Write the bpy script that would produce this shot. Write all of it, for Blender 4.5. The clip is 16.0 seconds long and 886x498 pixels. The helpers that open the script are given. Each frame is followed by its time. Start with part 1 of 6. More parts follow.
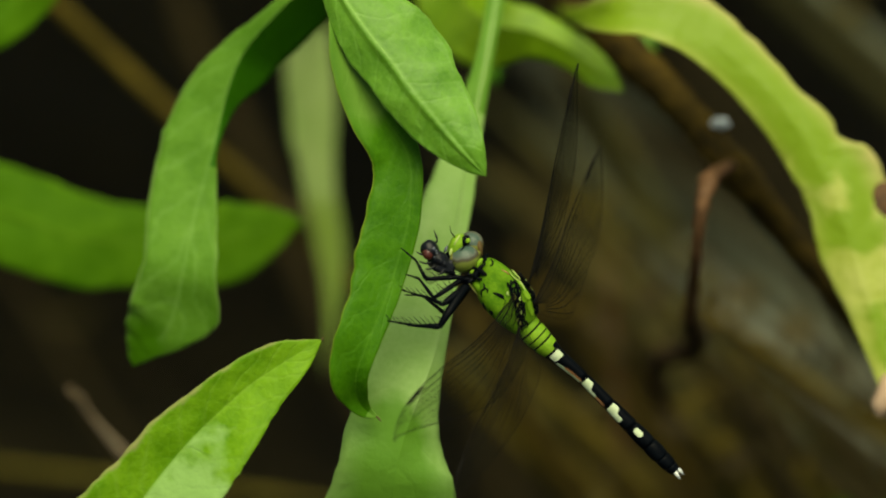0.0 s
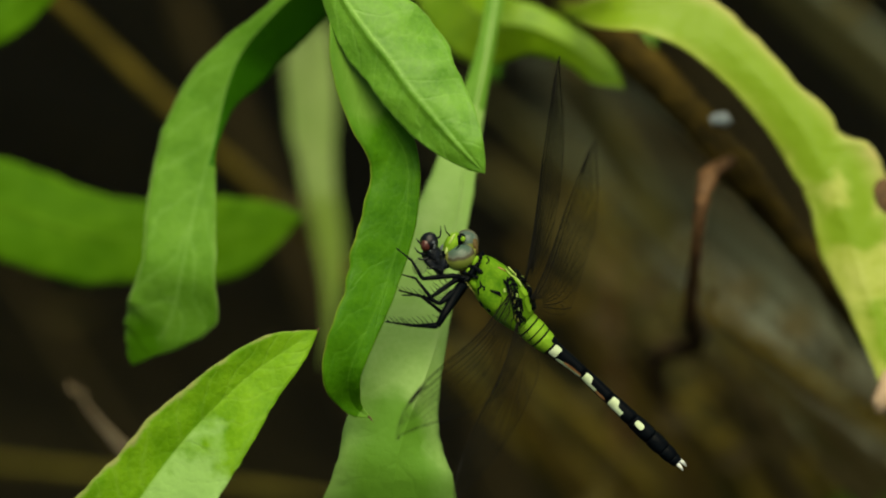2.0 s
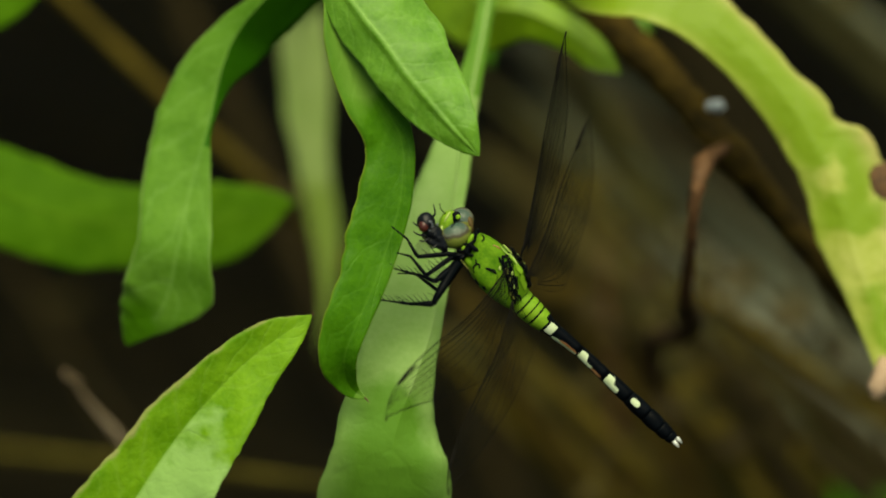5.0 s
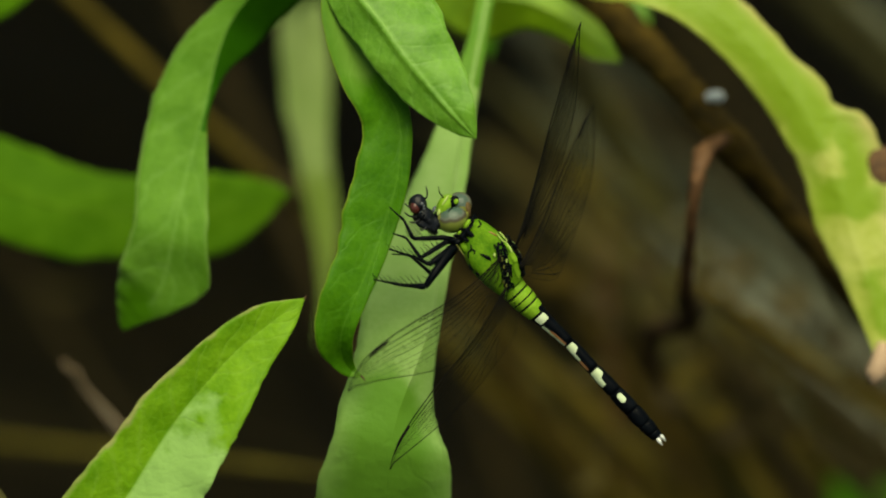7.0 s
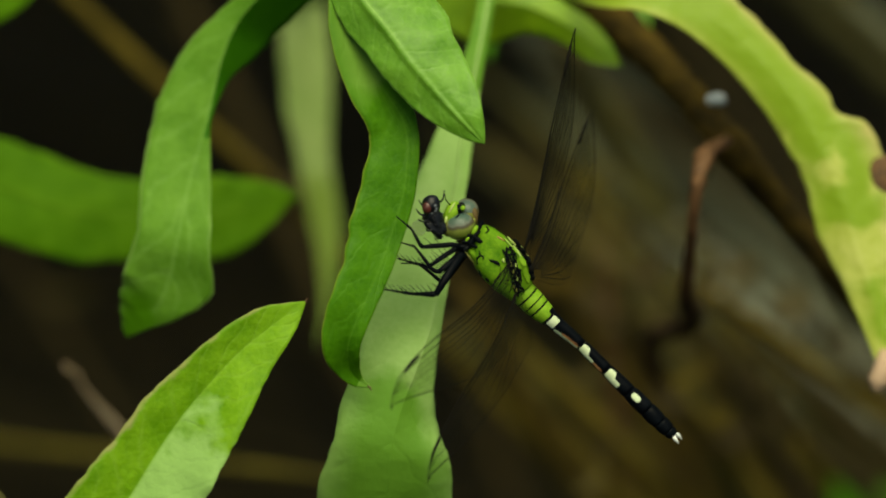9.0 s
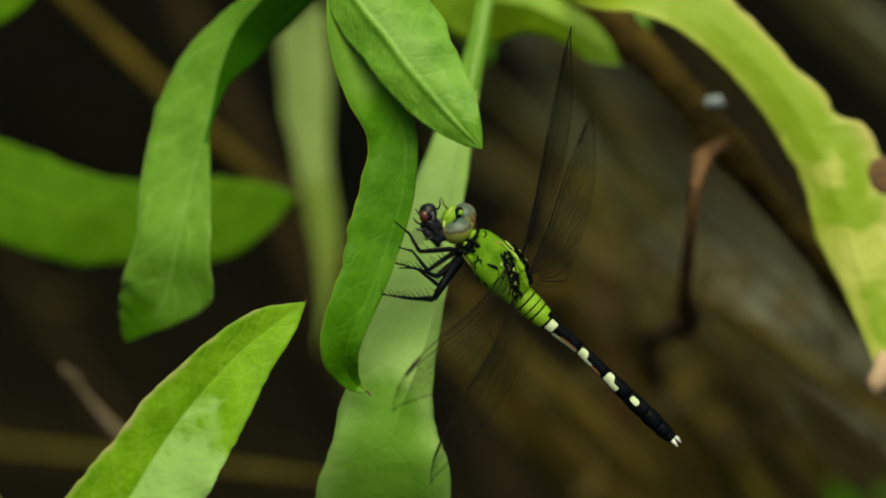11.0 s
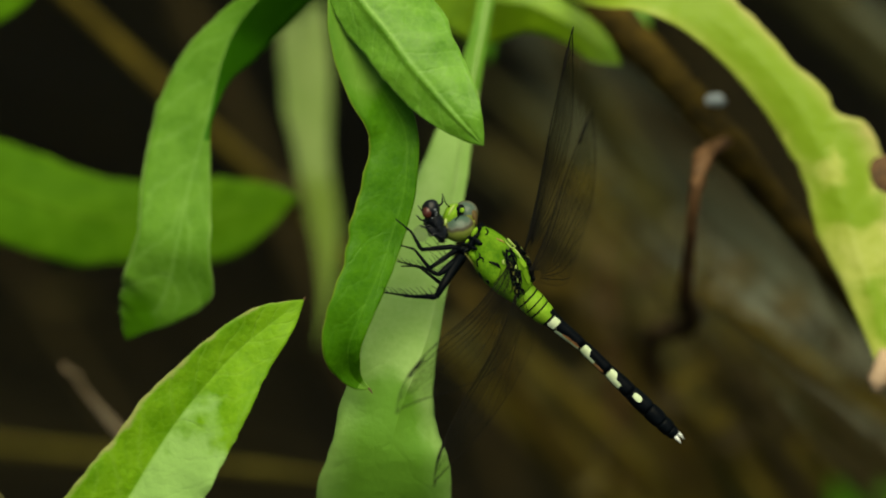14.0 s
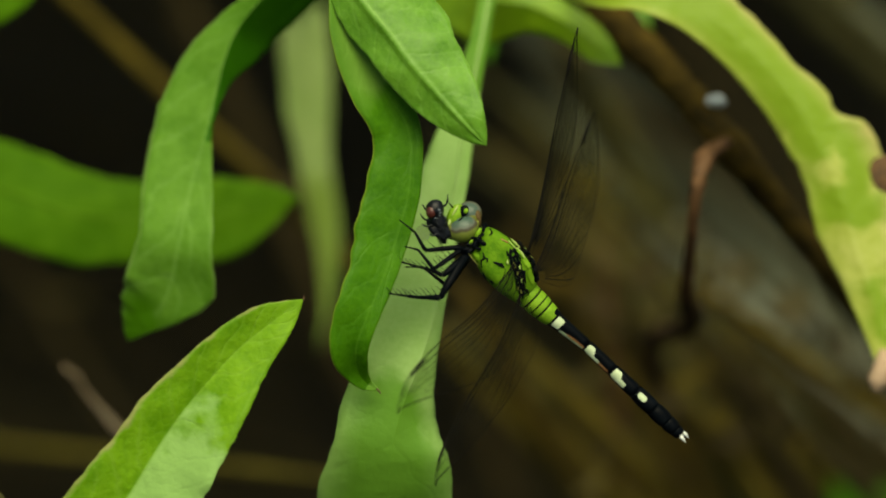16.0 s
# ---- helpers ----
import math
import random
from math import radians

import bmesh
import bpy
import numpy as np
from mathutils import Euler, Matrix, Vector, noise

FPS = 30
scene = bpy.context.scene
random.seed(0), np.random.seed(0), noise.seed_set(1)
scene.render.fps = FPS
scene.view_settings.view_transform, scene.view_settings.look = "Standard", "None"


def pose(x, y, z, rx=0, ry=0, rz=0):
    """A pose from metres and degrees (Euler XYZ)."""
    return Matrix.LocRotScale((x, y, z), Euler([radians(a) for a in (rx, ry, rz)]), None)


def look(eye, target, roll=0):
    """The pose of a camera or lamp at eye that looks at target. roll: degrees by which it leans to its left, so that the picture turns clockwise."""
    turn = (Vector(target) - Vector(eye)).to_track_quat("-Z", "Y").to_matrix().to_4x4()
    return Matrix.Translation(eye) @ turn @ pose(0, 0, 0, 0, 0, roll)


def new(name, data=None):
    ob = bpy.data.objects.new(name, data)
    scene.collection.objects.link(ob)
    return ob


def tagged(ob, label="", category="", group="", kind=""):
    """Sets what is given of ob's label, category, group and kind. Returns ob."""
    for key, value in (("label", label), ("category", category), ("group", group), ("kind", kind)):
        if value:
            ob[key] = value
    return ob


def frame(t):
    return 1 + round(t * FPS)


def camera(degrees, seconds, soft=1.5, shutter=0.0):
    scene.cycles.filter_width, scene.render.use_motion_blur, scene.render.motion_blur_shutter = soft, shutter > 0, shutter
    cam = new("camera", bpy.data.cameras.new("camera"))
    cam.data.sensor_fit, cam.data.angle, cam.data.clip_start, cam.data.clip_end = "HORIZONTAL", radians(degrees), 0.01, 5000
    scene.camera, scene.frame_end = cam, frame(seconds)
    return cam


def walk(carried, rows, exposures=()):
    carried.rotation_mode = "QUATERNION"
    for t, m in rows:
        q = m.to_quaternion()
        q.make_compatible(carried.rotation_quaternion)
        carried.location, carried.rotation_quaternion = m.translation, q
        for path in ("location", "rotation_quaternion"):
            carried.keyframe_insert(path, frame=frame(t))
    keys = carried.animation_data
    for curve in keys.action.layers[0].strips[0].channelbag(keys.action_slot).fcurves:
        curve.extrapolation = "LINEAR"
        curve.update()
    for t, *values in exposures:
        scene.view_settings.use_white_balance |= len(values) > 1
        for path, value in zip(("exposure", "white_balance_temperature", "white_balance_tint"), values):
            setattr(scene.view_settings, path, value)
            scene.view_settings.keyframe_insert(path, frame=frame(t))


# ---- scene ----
cam = camera(6.6, 16.0, soft=2.0)
PITCH, FAR = radians(30), 1000.0
S12, C12 = math.sin(PITCH), math.cos(PITCH)
AXES = Matrix(((1, 0, 0), (0, S12, -C12), (0, C12, S12)))
CENTRE = Vector((0, 0, 0.22))


def mm(u, v, w=0.0):
    """A place in the world from millimetres across, up and towards the viewer, round the insect's perch."""
    return CENTRE + AXES @ (Vector((u, v, w)) * 0.001)


def stage(u=0.0, v=0.0, w=0.0):
    return Matrix.Translation(mm(u, v, w)) @ AXES.to_4x4()


# ---- camera ----
cam.data.dof.use_dof = True
cam.data.dof.focus_distance = 1.0
cam.data.dof.aperture_fstop = 8.5
EYE = mm(0, 0, FAR)
walk(cam, [
    (0, look(EYE, mm(-0.68, 3.04))),
    (0.5, look(EYE, mm(-0.59, 3.75))),
    (1, look(EYE, mm(-0.79, 3.31))),
    (1.5, look(EYE, mm(-0.88, 2.94))),
    (2, look(EYE, mm(-0.66, 2.5))),
    (2.5, look(EYE, mm(-0.37, 2.72))),
    (3, look(EYE, mm(-0.22, 2.15))),
    (3.5, look(EYE, mm(-0.22, 2.04))),
    (4, look(EYE, mm(-0.11, 1.47))),
    (6.5, look(EYE, mm(0, 0))),
    (7, look(EYE, mm(0, -0.44))),
    (7.5, look(EYE, mm(-0.11, -0.33))),
    (8, look(EYE, mm(-0.11, 0))),
    (8.5, look(EYE, mm(-0.11, -0.04))),
    (9, look(EYE, mm(-0.11, -0.09))),
    (11.5, look(EYE, mm(0.11, 0.24))),
    (12, look(EYE, mm(0, 0.24))),
    (12.5, look(EYE, mm(0, 0))),
    (13, look(EYE, mm(0, 0))),
    (13.5, look(EYE, mm(0, 0))),
    (14, look(EYE, mm(0, 0))),
    (14.5, look(EYE, mm(-0.07, 0))),
    (15, look(EYE, mm(-0.09, 0.04))),
    (15.5, look(EYE, mm(-0.1, 0.07))),
    (16, look(EYE, mm(-0.11, 0.11)))], exposures=[(0.0, 0.0, 8300, -2), (16.0, 0.0, 8300, -2)])

# ---- light ----
world = bpy.data.worlds.new("overcast")
scene.world = world
world.use_nodes = True
wn = world.node_tree.nodes
sky = wn.new("ShaderNodeTexSky")
sky.sky_type, sky.sun_disc = "NISHITA", False
sky.sun_elevation, sky.sun_rotation = radians(72), radians(159)
wn["Background"].inputs[1].default_value = 0.088
world.node_tree.links.new(sky.outputs[0], wn["Background"].inputs[0])
sun = new("sun", bpy.data.lights.new("sun", "SUN"))
sun.data.energy, sun.data.angle, sun.data.color = 4.65, radians(55), (0.985, 0.965, 0.80)
sun.matrix_world = look((0.25, -0.65, 2.1), (0, 0, 0))


# ---- materials ----
def material(name):
    m = bpy.data.materials.new(name)
    m.use_nodes = True
    return m, m.node_tree.nodes, m.node_tree.links


def ramp(n, l, fac, stops):
    r = n.new("ShaderNodeValToRGB")
    while len(r.color_ramp.elements) < len(stops):
        r.color_ramp.elements.new(0.5)
    for e, (p, c) in zip(r.color_ramp.elements, stops):
        e.position, e.color = p, (*c, 1)
    l.new(fac, r.inputs[0])
    return r.outputs[0]


def noise_of(n, l, scale, detail=4.0, space="Object", stretch=None):
    tc, t = n.new("ShaderNodeTexCoord"), n.new("ShaderNodeTexNoise")
    t.inputs["Scale"].default_value, t.inputs["Detail"].default_value = scale, detail
    if stretch:
        mp = n.new("ShaderNodeMapping")
        mp.inputs["Scale"].default_value = stretch
        l.new(tc.outputs[space], mp.inputs[0])
        l.new(mp.outputs[0], t.inputs["Vector"])
    else:
        l.new(tc.outputs[space], t.inputs["Vector"])
    return t.outputs[0]


def blend(n, l, fac, a, b, mode="MIX"):
    m = n.new("ShaderNodeMix")
    m.data_type, m.blend_type = "RGBA", mode
    for key, value in ((0, fac), (6, a), (7, b)):
        if isinstance(value, (int, float)):
            m.inputs[key].default_value = value
        elif isinstance(value, tuple):
            m.inputs[key].default_value = (*value, 1)
        else:
            l.new(value, m.inputs[key])
    return m.outputs[2]


def calc(n, l, op, a, b=0.0, c=0.0):
    m = n.new("ShaderNodeMath")
    m.operation = op
    for i, value in enumerate((a, b, c)):
        if isinstance(value, (int, float)):
            m.inputs[i].default_value = value
        else:
            l.new(value, m.inputs[i])
    return m.outputs[0]


def bumped(n, l, height, strength, distance):
    b = n.new("ShaderNodeBump")
    b.inputs["Strength"].default_value, b.inputs["Distance"].default_value = strength, distance
    l.new(height, b.inputs["Height"])
    return b.outputs[0]


def leaf_material(name, dark, light, edge, rib, through_colour, thin=0.22, rough=0.45, spots=None, rim_share=0.45, shine=0.35, pucker=0.22, tipward=0.0, tip_at=0.58, half=False, veins=0.16, rim_from=0.95, outer_rim=False, patch=75):
    """Green blade: mottled tissue, slanting side veins from the blade's own UV, paler rim, light passing through."""
    m, n, l = material(name)
    uv = n.new("ShaderNodeUVMap")
    sep = n.new("ShaderNodeSeparateXYZ")
    l.new(uv.outputs[0], sep.inputs[0])
    across = calc(n, l, "ABSOLUTE", calc(n, l, "MULTIPLY_ADD", sep.outputs[0], 2.0, -1.0))
    broad, blotch, fine = noise_of(n, l, 130, 3), noise_of(n, l, 340, 3), noise_of(n, l, 1500, 5)
    tone = calc(n, l, "MULTIPLY_ADD", blotch, 0.36, calc(n, l, "MULTIPLY_ADD", fine, 0.24, calc(n, l, "MULTIPLY", broad, 0.40)))
    col = ramp(n, l, tone, [(0.36, dark), (0.64, light)])
    wob = calc(n, l, "MULTIPLY_ADD", broad, 0.16, calc(n, l, "MULTIPLY_ADD", across, -0.13, sep.outputs[1]))
    saw = calc(n, l, "PINGPONG", calc(n, l, "MULTIPLY", wob, 11.0), 0.5)
    vein = n.new("ShaderNodeMapRange")
    vein.inputs[1].default_value, vein.inputs[2].default_value = 0.12, 0.0
    l.new(saw, vein.inputs[0])
    net = n.new("ShaderNodeTexVoronoi")
    net.feature = "DISTANCE_TO_EDGE"
    net.inputs["Scale"].default_value = 900
    tc = n.new("ShaderNodeTexCoord")
    l.new(tc.outputs["Object"], net.inputs["Vector"])
    mesh_vein = n.new("ShaderNodeMapRange")
    mesh_vein.inputs[1].default_value, mesh_vein.inputs[2].default_value = 0.10, 0.0
    l.new(net.outputs[0], mesh_vein.inputs[0])
    col = blend(n, l, calc(n, l, "MULTIPLY", calc(n, l, "MULTIPLY", vein.outputs[0], broad), veins), col, rib)
    col = blend(n, l, calc(n, l, "MULTIPLY", mesh_vein.outputs[0], 0.11), col, rib)
    mid = n.new("ShaderNodeMapRange")
    mid.inputs[1].default_value, mid.inputs[2].default_value = 0.07, 0.015
    l.new(across, mid.inputs[0])
    col = blend(n, l, calc(n, l, "MULTIPLY", mid.outputs[0], 0.26), col, rib)
    rim = n.new("ShaderNodeMapRange")
    rim.inputs[1].default_value, rim.inputs[2].default_value = rim_from, 1.0
    if outer_rim:
        # only the left-hand edge has turned, unevenly
        ragged = calc(n, l, "MULTIPLY_ADD", blotch, 0.5, calc(n, l, "MULTIPLY_ADD", sep.outputs[0], -2.0, 0.75))
        l.new(ragged, rim.inputs[0])
    else:
        l.new(across, rim.inputs[0])
    col = blend(n, l, calc(n, l, "MULTIPLY", calc(n, l, "MULTIPLY", rim.outputs[0], broad), rim_share * 2), col, edge)
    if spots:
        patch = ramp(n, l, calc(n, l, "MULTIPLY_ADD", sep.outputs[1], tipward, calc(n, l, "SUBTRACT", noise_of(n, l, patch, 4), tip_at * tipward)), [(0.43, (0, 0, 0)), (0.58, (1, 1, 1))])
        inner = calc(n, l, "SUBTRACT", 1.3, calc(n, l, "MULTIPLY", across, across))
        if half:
            # sky sheen painted as a paler tint, on the right-hand half only
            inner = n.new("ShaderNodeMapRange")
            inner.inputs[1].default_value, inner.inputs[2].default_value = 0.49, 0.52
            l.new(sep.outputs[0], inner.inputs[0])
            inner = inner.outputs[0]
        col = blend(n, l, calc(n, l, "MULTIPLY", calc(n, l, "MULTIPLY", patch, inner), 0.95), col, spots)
    height = calc(n, l, "ADD", calc(n, l, "MULTIPLY", vein.outputs[0], -0.2), calc(n, l, "MULTIPLY_ADD", mesh_vein.outputs[0], -0.07, calc(n, l, "MULTIPLY_ADD", blotch, 1.6, broad)))
    nor = bumped(n, l, height, pucker, 0.0005)
    b = n["Principled BSDF"]
    l.new(col, b.inputs["Base Color"])
    l.new(nor, b.inputs["Normal"])
    rough_v = calc(n, l, "MULTIPLY_ADD", fine, 0.25, rough - 0.1)
    l.new(rough_v, b.inputs["Roughness"])
    b.inputs["Specular IOR Level"].default_value = shine
    t = n.new("ShaderNodeBsdfTranslucent")
    l.new(blend(n, l, 0.5, col, through_colour), t.inputs[0])
    mix = n.new("ShaderNodeMixShader")
    mix.inputs[0].default_value = thin
    l.new(b.outputs[0], mix.inputs[1])
    l.new(t.outputs[0], mix.inputs[2])
    l.new(mix.outputs[0], n["Material Output"].inputs[0])
    return m


def plain(name, a, b, scale, rough=0.5, relief=0.3, depth=0.0003, spec=0.5, stretch=None, per_thing=0.0):
    """Two tones mixed by coarse and fine grain, with relief."""
    m, n, l = material(name)
    coarse, fine = noise_of(n, l, scale, 4, "Object", stretch), noise_of(n, l, scale * 7, 3, "Object", stretch)
    fac = calc(n, l, "MULTIPLY_ADD", fine, 0.35, calc(n, l, "MULTIPLY", coarse, 0.65))
    col = ramp(n, l, fac, [(0.33, a), (0.67, b)])
    if per_thing:
        info = n.new("ShaderNodeObjectInfo")
        col = blend(n, l, calc(n, l, "MULTIPLY", info.outputs["Random"], per_thing), col, (0.03, 0.028, 0.02))
    p = n["Principled BSDF"]
    l.new(col, p.inputs["Base Color"])
    l.new(calc(n, l, "MULTIPLY_ADD", fine, 0.3, rough - 0.15), p.inputs["Roughness"])
    p.inputs["Specular IOR Level"].default_value = spec
    l.new(bumped(n, l, fac, relief, depth), p.inputs["Normal"])
    return m


FRESH = leaf_material("fresh_leaf", (0.068, 0.22, 0.006), (0.16, 0.385, 0.030), (0.28, 0.50, 0.11), (0.30, 0.55, 0.12), (0.25, 0.55, 0.02), shine=0.52, rough=0.50, pucker=0.30, veins=0.24)
# its pale spots put the sheen of one half into the colour
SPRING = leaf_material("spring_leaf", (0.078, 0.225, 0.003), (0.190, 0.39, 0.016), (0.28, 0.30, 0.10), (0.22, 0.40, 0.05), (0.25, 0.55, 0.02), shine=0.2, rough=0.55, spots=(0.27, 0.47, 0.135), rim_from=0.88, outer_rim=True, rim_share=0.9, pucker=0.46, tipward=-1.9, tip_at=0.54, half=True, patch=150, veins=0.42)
# darker green that carries the flat leaf's shade in its colour
MID = leaf_material("mid_green_leaf", (0.038, 0.124, 0.003), (0.092, 0.226, 0.011), (0.14, 0.29, 0.02), (0.15, 0.34, 0.03), (0.20, 0.44, 0.01), shine=0.04, thin=0.3)
# pale spots near the base paint the light caught by the perch leaf
DEEP = leaf_material("deep_green_leaf", (0.026, 0.120, 0.003), (0.068, 0.22, 0.007), (0.30, 0.34, 0.05), (0.12, 0.30, 0.03), (0.14, 0.40, 0.01), shine=0.14, spots=(0.15, 0.31, 0.045), tipward=-5.0, tip_at=0.25, pucker=0.3)
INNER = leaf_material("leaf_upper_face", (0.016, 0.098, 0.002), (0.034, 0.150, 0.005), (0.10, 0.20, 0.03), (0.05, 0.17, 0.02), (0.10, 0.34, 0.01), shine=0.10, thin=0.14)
LIME_LEAF = leaf_material("lime_leaf", (0.105, 0.235, 0.004), (0.205, 0.36, 0.014), (0.30, 0.46, 0.05), (0.30, 0.5, 0.06), (0.35, 0.55, 0.02))
DULL = leaf_material("dull_leaf_underside", (0.066, 0.195, 0.010), (0.142, 0.32, 0.036), (0.29, 0.47, 0.14), (0.26, 0.48, 0.12), (0.25, 0.5, 0.03), rough=0.6, rim_share=0.9, shine=0.22, pucker=0.34, veins=0.4)
CURLED = leaf_material("curled_leaf_underside", (0.063, 0.190, 0.008), (0.136, 0.312, 0.032), (0.27, 0.45, 0.12), (0.25, 0.47, 0.11), (0.25, 0.5, 0.03), rough=0.6, rim_share=0.9, shine=0.2, pucker=0.38, veins=0.4, spots=(0.062, 0.205, 0.004), tipward=2.6, tip_at=0.72)
# greener mottles towards the tip; the pale rest has sheen painted in
PALE = leaf_material("pale_sheen_leaf", (0.215, 0.40, 0.085), (0.31, 0.505, 0.15), (0.31, 0.49, 0.15), (0.40, 0.58, 0.22), (0.34, 0.58, 0.08), rough=0.5, spots=(0.125, 0.305, 0.028), shine=0.32, pucker=0.3, tipward=2.4, tip_at=0.60)
WAN = leaf_material("wan_leaf", (0.20, 0.315, 0.075), (0.30, 0.41, 0.135), (0.20, 0.30, 0.06), (0.38, 0.48, 0.20), (0.42, 0.55, 0.18), rough=0.6, spots=(0.165, 0.26, 0.030), tipward=2.4, tip_at=0.52)
YELLOW = leaf_material("yellowing_leaf", (0.33, 0.41, 0.045), (0.52, 0.56, 0.150), (0.62, 0.51, 0.23), (0.54, 0.60, 0.18), (0.50, 0.58, 0.03), spots=(0.21, 0.34, 0.016), rim_share=0.95, pucker=0.34, patch=170, tipward=-0.6, tip_at=0.74, rim_from=0.40, outer_rim=True)
RIB = plain("leaf_rib", (0.17, 0.37, 0.045), (0.29, 0.50, 0.12), 500, 0.55, 0.3, 0.0001, spec=0.3)
DARK_STALK = plain("dark_stalk", (0.014, 0.010, 0.003), (0.050, 0.035, 0.009), 150, 0.75, 0.5, 0.0005, spec=0.2)
BROWN_STALK = plain("brown_stalk", (0.028, 0.0225, 0.006), (0.078, 0.061, 0.016), 130, 0.75, 0.5, 0.0005, spec=0.15)
OLIVE_STALK = plain("olive_stalk", (0.055, 0.045, 0.006), (0.15, 0.122, 0.020), 120, 0.75, 0.5, 0.0005, spec=0.12)
AMBER_STALK = plain("amber_stalk", (0.038, 0.028, 0.0035), (0.122, 0.090, 0.013), 120, 0.75, 0.5, 0.0005, spec=0.12)
BARK = plain("bark", (0.006, 0.0044, 0.0012), (0.078, 0.050, 0.007), 300, 0.78, 1.0, 0.0014, spec=0.12, stretch=(1, 1, 0.25))
RED_TWIG = plain("red_twig", (0.045, 0.021, 0.008), (0.16, 0.080, 0.036), 300, 0.65, 0.4, spec=0.25)
DARK_TWIG = plain("dark_twig", (0.016, 0.009, 0.003), (0.058, 0.033, 0.012), 200, 0.7, 0.5, 0.0005, spec=0.2)
STRAW = plain("dead_stem", (0.034, 0.0315, 0.008), (0.088, 0.081, 0.021), 120, 0.75, 0.5, 0.0005, spec=0.12, per_thing=0.35)
GREY_STRAW = plain("grey_dead_blade", (0.062, 0.067, 0.042), (0.15, 0.161, 0.106), 90, 0.8, 0.5, spec=0.12)
BLEACHED = plain("bleached_blade", (0.11, 0.116, 0.088), (0.25, 0.262, 0.20), 90, 0.8, 0.5, spec=0.12)
RUSTY_STALK = plain("rusty_stalk", (0.030, 0.020, 0.003), (0.085, 0.058, 0.009), 120, 0.75, 0.5, 0.0005, spec=0.12)
PINK_STRAW = plain("pale_straw", (0.30, 0.215, 0.135), (0.52, 0.40, 0.27), 90, 0.7, 0.4, spec=0.2)
# soil and litter near black: shade under the plants is in the colour
SOIL = plain("shade_dark_soil", (0.0055, 0.0046, 0.0022), (0.0185, 0.0145, 0.0055), 26, 0.9, 1.0, 0.004, spec=0.1)
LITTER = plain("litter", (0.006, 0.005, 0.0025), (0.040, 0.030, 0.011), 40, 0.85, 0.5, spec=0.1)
WITHERED = plain("withered_tip", (0.32, 0.20, 0.13), (0.50, 0.36, 0.24), 500, 0.7, 0.6)
ROT = plain("rot_spot", (0.05, 0.025, 0.012), (0.16, 0.08, 0.03), 700, 0.8, 0.6)
WHITE_FLUFF = plain("white_fluff", (0.26, 0.31, 0.34), (0.44, 0.50, 0.53), 900, 0.8, 0.6)


# ---- building ----
def finish(bm, smooth=True):
    for f in bm.faces:
        f.smooth = smooth
    data = bpy.data.meshes.new("mesh")
    bm.to_mesh(data)
    bm.free()
    return data


def part(name, bm, mat, parent=None, label="", m=None, smooth=True):
    ob = new(name, finish(bm, smooth))
    ob.data.materials.append(mat)
    if parent:
        ob.parent = parent
    if m:
        ob.matrix_basis = m
    return tagged(ob, label)


def spline(points, steps):
    """Catmull-Rom through rows of numbers."""
    p = np.array([points[0], *points, points[-1]], float)
    p[0], p[-1] = 2 * p[1] - p[2], 2 * p[-2] - p[-3]
    out = []
    for i in range(1, len(p) - 2):
        for t in np.linspace(0, 1, steps, endpoint=False):
            a, b, c, d = p[i - 1:i + 3]
            out.append(0.5 * (2 * b + (c - a) * t + (2 * a - 5 * b + 4 * c - d) * t * t + (3 * b - a - 3 * c + d) * t ** 3))
    out.append(p[-2])
    return np.array(out)


def tube(bm, points, radii, sides=8, knobs=0.0, seed=0):
    """A tapered round stem through points (metres)."""
    rng = random.Random(seed)
    pts = [Vector(p) for p in points]
    rings = []
    up = Vector((0.3, 0.2, 0.93))
    for i, p in enumerate(pts):
        t = (pts[min(i + 1, len(pts) - 1)] - pts[max(i - 1, 0)]).normalized()
        s = t.cross(up)
        if s.length < 1e-3:
            s = t.cross(Vector((1, 0, 0)))
        s.normalize()
        up = s.cross(t)
        r = radii[i] if hasattr(radii, "__len__") else radii
        rings.append([bm.verts.new(p + (s * math.cos(a) + up * math.sin(a)) * r * (1 + knobs * rng.uniform(-1, 1))) for a in (2 * math.pi * k / sides for k in range(sides))])
    for a, b in zip(rings, rings[1:]):
        for k in range(sides):
            bm.faces.new((a[k], a[(k + 1) % sides], b[(k + 1) % sides], b[k]))
    bm.faces.new(rings[0][::-1])
    bm.faces.new(rings[-1])
    return bm


